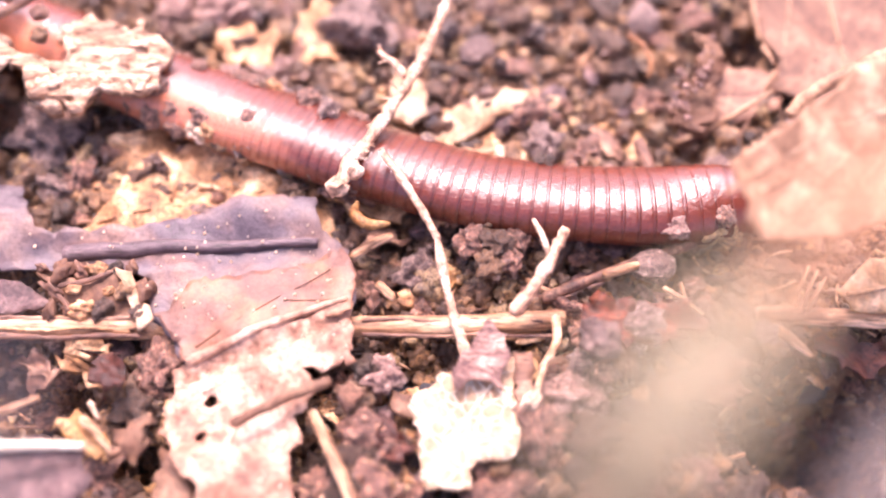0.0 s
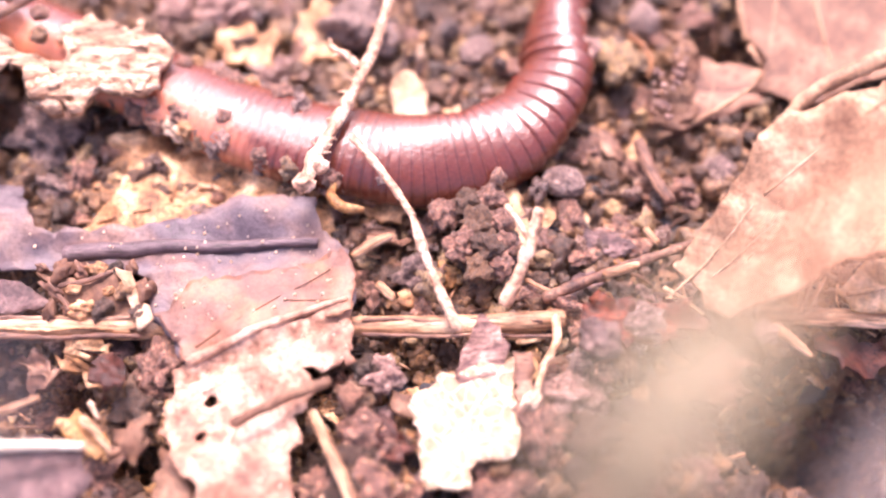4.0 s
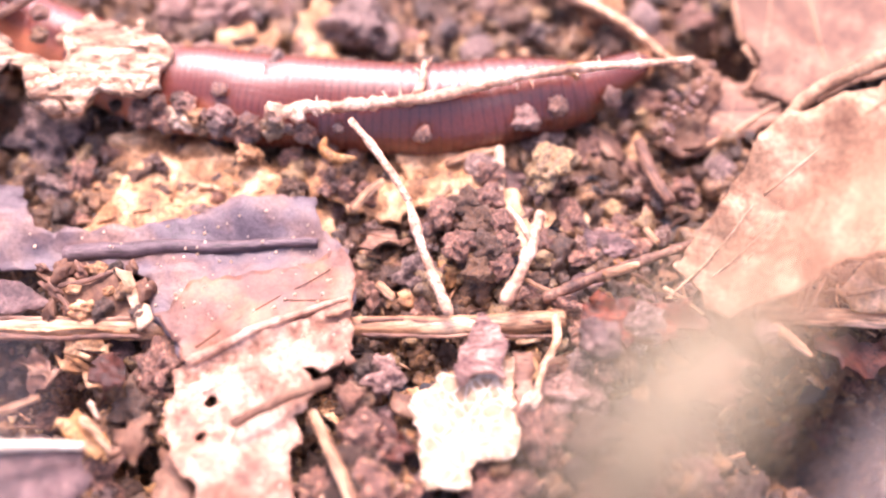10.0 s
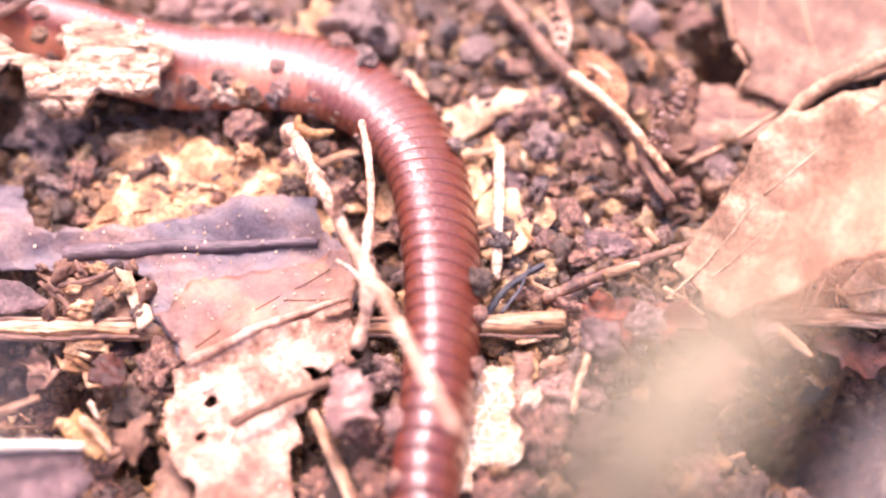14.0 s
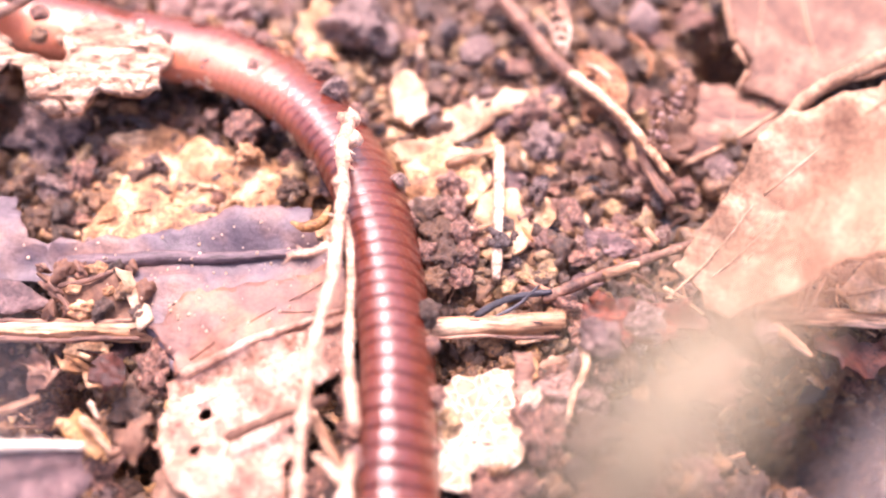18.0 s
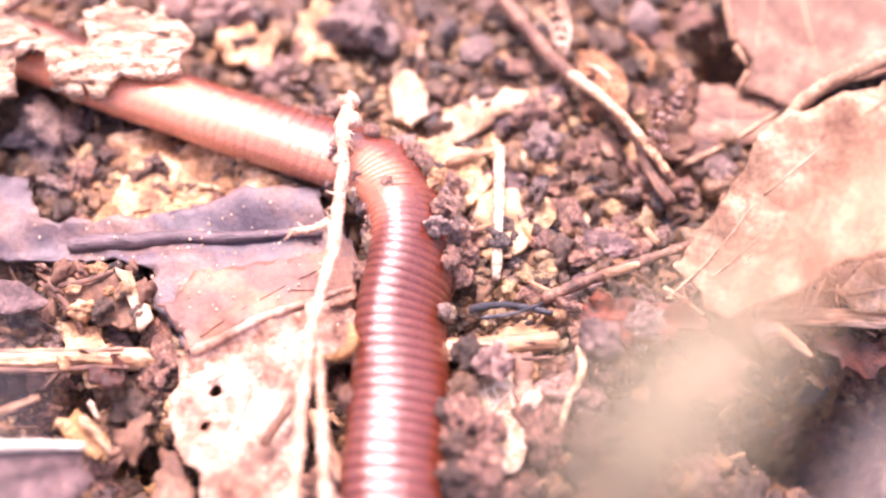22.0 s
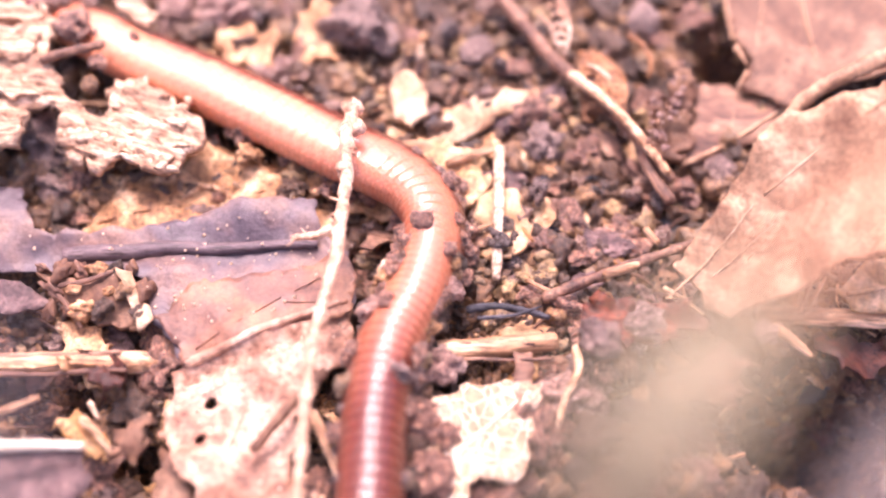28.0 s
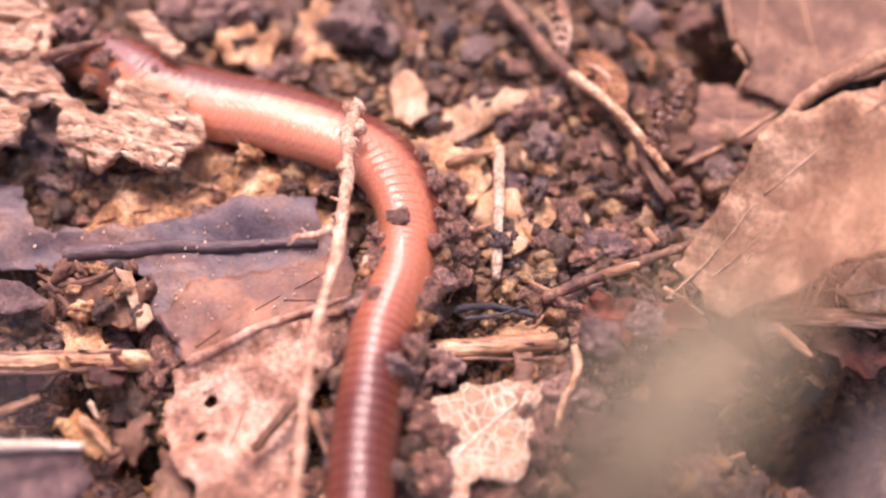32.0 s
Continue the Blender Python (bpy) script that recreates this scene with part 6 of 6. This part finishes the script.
    laid = [(0.0, 0, 0, 0, 0), (19.0, 0, 0, 0, 0), (20.5, 0.3, 0, 0, 0), (21.5, 1.0, 1.4, 0, 0), (23.0, 2.0, 0.6, 0, -2), (25.0, 2.6, -4.0, -1.5, -18), (28.0, 2.8, -4.6, -1.5, -20), (32.0, 2.8, -4.4, -1.5, -20)]
    for ob in bark_clods + [bark_roll]:
        o = BARK_REST.inverted() @ ob.matrix_basis
        walk(ob, [(t, Matrix.Translation(bark.location + Vector((dx, dy, dz)) * MM) @ pose(0, 0, 0, 0, 0, rz) @ o) for t, dx, dy, dz, rz in laid])
    shift(back_leaf, [(0.0, 2.1, 0, 0, 0), (0.5, 1.7, 0, 0, 0), (1.0, 1.1, 0, 0, 0), (9.0, 1.0, 0, 0, 0), (11.5, 0, 0, 0, 0), (32.0, 0, 0, 0, 0)])
    shift(under_leaf, [(0.0, 0, 2.1, 0, 0), (1.0, -0.8, 2.7, 0, 0), (2.0, -1.4, 3.0, 0, 0), (6.0, -1.0, 2.0, 0, 0), (9.0, -0.9, 1.7, 0, 0), (10.5, 0.3, 0.2, 0, 0), (11.5, 0, 0, 0, 0), (32.0, 0, 0, 0, 0)])
    hinge, o = spot(1640, 300, 8), tan_leaf.location.copy()
    walk(tan_leaf, [(t, Matrix.Translation(hinge) @ pose(0, 0, 0, 0, a, 0) @ Matrix.Translation(o - hinge)) for t, a in ((0.0, 43), (0.4, 39), (0.6, 32), (0.8, 20), (1.0, 5), (1.3, 0), (32.0, 0))])
    shift(curl, [(0.0, 2.2, 2.5, 0, -5), (1.0, 0.3, 2.8, 0, 0), (6.0, 0.6, 2.5, 0, 0), (9.0, 0.6, 1.2, 0, 0), (10.5, 1.6, 0, 0, -20), (11.5, 0.2, 0, 0, 0), (32.0, 0, 0, 0, 0)])
    shift(tendril, [(0.0, 0, 0, 0, 0), (10.8, 0, 0, 0, 0), (11.5, 2.0, -1.2, 0, 6), (14.0, 2.0, -1.2, 0, 6), (20.5, 1.6, -2.2, 0, 0), (32.0, 1.2, -2.2, 0, 0)])
    where = [(0.0, 1155, 472, 1.6, 0), (1.0, 1050, 468, 1.6, 40), (2.0, 985, 460, 1.6, 80), (3.0, 975, 410, 1.6, 110), (3.5, 990, 365, 1.6, 140), (6.0, 1000, 200, 1.4, 200), (8.0, 985, 140, 1.4, 240), (9.0, 930, 235, 1.4, 280),
             (10.0, 855, 302, 1.4, 320), (10.5, 820, 345, 1.4, 340), (12.0, 775, 356, 1.4, 350), (14.0, 745, 380, 0.6, 380), (32.0, 745, 380, 0.6, 380)]
    walk(pebble, [(t, Matrix.Translation(spot(u, v, h)) @ pose(0, 0, 0, 0, 0, a)) for t, u, v, h, a in where])
    where = [(0.0, 662, 383, 3.5, 0), (1.0, 655, 375, 3.5, 0), (2.0, 630, 360, 3.5, -10), (3.5, 615, 355, 3.5, -10), (6.0, 658, 338, 3.5, 20), (8.0, 655, 310, 3.5, 20), (9.0, 612, 300, 3.5, 10), (10.0, 605, 268, 3.5, 0), (12.0, 590, 275, 3.5, 0),
             (13.0, 680, 292, 3.5, 60), (14.0, 562, 225, 3.5, 10), (14.5, 558, 290, 3, 30), (17.0, 556, 318, 3, 60), (19.0, 590, 470, 4, 80), (20.0, 640, 590, 4.5, 100), (20.5, 625, 672, 4.5, 100), (21.5, 607, 615, 4.5, 90), (23.0, 600, 595, 4.5, 90), (24.0, 612, 620, 4.5, 100), (25.0, 605, 850, 3, 100), (27.5, 605, 960, 2, 100), (32.0, 605, 980, 2, 100)]
    tan = [(0.0, 1265, 400, 1.8, 0), (1.0, 1250, 372, 1.8, 10), (2.0, 1197, 352, 1.8, 30), (2.5, 1157, 322, 1.8, 50), (3.0, 1125, 238, 1.8, 80), (3.5, 1090, 165, 1.8, 110), (6.0, 1085, 10, 1.8, 130), (7.0, 1062, 25, 1.8, 135), (8.0, 1075, 38, 1.8, 140), (9.0, 1068, 132, 2.0, 150), (9.5, 1030, 200, 2.2, 190),
           (10.0, 975, 298, 2.6, 240), (10.5, 962, 440, 1.8, 280), (11.0, 955, 475, 0.6, 300), (13.0, 950, 490, -0.4, 300), (32.0, 950, 490, -0.4, 300)]
    walk(nugget, [(t, Matrix.Translation(spot(u, v, h)) @ pose(0, 0, 0, 0, 0, a)) for t, u, v, h, a in tan])
    walk(hook, [(t, Matrix.Translation(spot(u, v, h)) @ pose(0, 0, 0, 0, 0, a)) for t, u, v, h, a in where])
    where = [(0.0, 657, 436, 2.0, 32), (6.0, 660, 430, 2.0, 32), (8.0, 652, 398, 2.0, 38), (10.0, 650, 345, 2.2, 50), (12.0, 650, 330, 2.4, 50), (13.0, 605, 335, 2.2, 45), (14.0, 600, 280, 2.0, 20), (17.0, 590, 330, 1.5, 20), (32.0, 590, 330, 1.5, 20)]
    walk(stick, [(t, Matrix.Translation(spot(u, v, h)) @ pose(0, 0, 0, 0, 0, a)) for t, u, v, h, a in where])
    key_rod(sliver, [(0.0, (870, 600, -0.6), (1000, 600, -0.6)), (13.0, (870, 600, -0.6), (1000, 600, -0.6)), (14.0, (860, 560, 1.8), (960, 460, 2)), (14.5, (850, 560, 2), (975, 490, 2)), (17.0, (840, 562, 2), (980, 507, 2)), (19.0, (838, 562, 2), (980, 507, 2)), (20.5, (826, 592, 2), (965, 528, 2)), (21.5, (832, 548, 2), (972, 548, 2)), (25.0, (800, 556, 2), (965, 550, 2)), (28.0, (825, 548, 2), (965, 555, 2)), (32.0, (800, 550, 2), (965, 552, 2))])
    shift(white_flake, [(0.0, 0, 0, 0, 0), (12.0, 0, 0, 0, 0), (14.0, 0.4, 0, -0.6, -5), (17.0, 0.5, 0, -0.8, -8), (23.0, 0.5, -0.5, -0.3, -10), (28.0, 0.7, -1.0, 0, -14), (32.0, 0.7, -1.0, 0, -14)])
    shift(bark, laid)
    for ob in SWEPT:
        shift(ob, [(0.0, 0, 0, 0, 0), (3.5, 0, 0, 0, 0), (5.5, -4.2, -1.6, -0.9, -80), (9.4, -4.2, -1.6, -0.9, -80), (10.2, 0, 0, 0, -20), (12.5, 0, 0, 0, -20), (13.2, -3.4, -0.6, -1.0, -70), (32.0, -3.4, -0.6, -1.0, -70)])
    for ob in PUSHED:
        shift(ob, [(0.0, -6.9, 0, -2.2, 0), (18.5, -6.9, 0, -2.2, 0), (19.4, -2.4, 0.6, -0.6, 40), (20.3, 0, 0, 0, 80), (21.0, 0.1, 0, 0, 85), (23.0, -0.6, 0.2, 0, 75), (24.0, -1.3, 0.2, -0.2, 60), (25.0, -2.0, 0.6, -0.6, 40), (26.5, -2.9, 0.4, -1.2, 20), (32.0, -3.1, 0.2, -1.2, 20)])
    shift(bark_chip, [(0.0, -3, 5, 0, 0), (25.0, -3, 5, 0, 0), (28.0, -0.8, 2.6, 0, 0), (30.0, 0, 0, 0, 0), (32.0, 1.6, -0.4, 0, 0)])
    key_rod(leaf_twig, [(0.0, (408, 752, 3.4), (565, 683, 3.8)), (14.0, (408, 752, 3.4), (565, 683, 3.8)), (18.5, (398, 777, 3.4), (562, 714, 3.8)), (19.5, (400, 772, 3.4), (562, 708, 3.8)), (20.0, (395, 785, 3.4), (570, 718, 3.8)), (20.5, (470, 800, 3.4), (542, 699, 3.8)), (21.0, (468, 792, 3.4), (557, 678, 3.8)), (23.0, (460, 790, 3.4), (550, 672, 3.8)), (25.0, (446, 799, 3.4), (541, 690, 3.8)), (32.0, (448, 799, 3.4), (542, 697, 3.8))])
    slid = [(0.0, 0, 0, 0, 0), (14.0, 0, 0, 0, 0), (17.0, -0.2, -0.8, 0, 0), (18.5, -0.3, -0.9, 0, 0), (19.5, -0.2, -0.7, 0, 0), (20.0, -0.3, -2.0, 0, 0), (20.5, 0.1, -0.9, 0, 0), (21.0, 0.3, 0.3, 0, 0), (23.0, 0.1, 0.8, 0, 0), (25.0, 0, -0.2, 0, 0), (32.0, 0, 0, 0, 0)]
    for ob in (pale_leaf, dark_leaf, leaf_layer, dark_grit, pale_grit):
        shift(ob, slid)
    shift(back_twig, [(0.0, -2, 16, -3, 20), (9.5, -2, 16, -3, 20), (10.3, 1, 3, 1, 5), (11.0, 1.2, 1.0, 0, 2), (11.5, 0, 0, 0, 0), (32.0, 0, 0, 0, 0)])


motions()
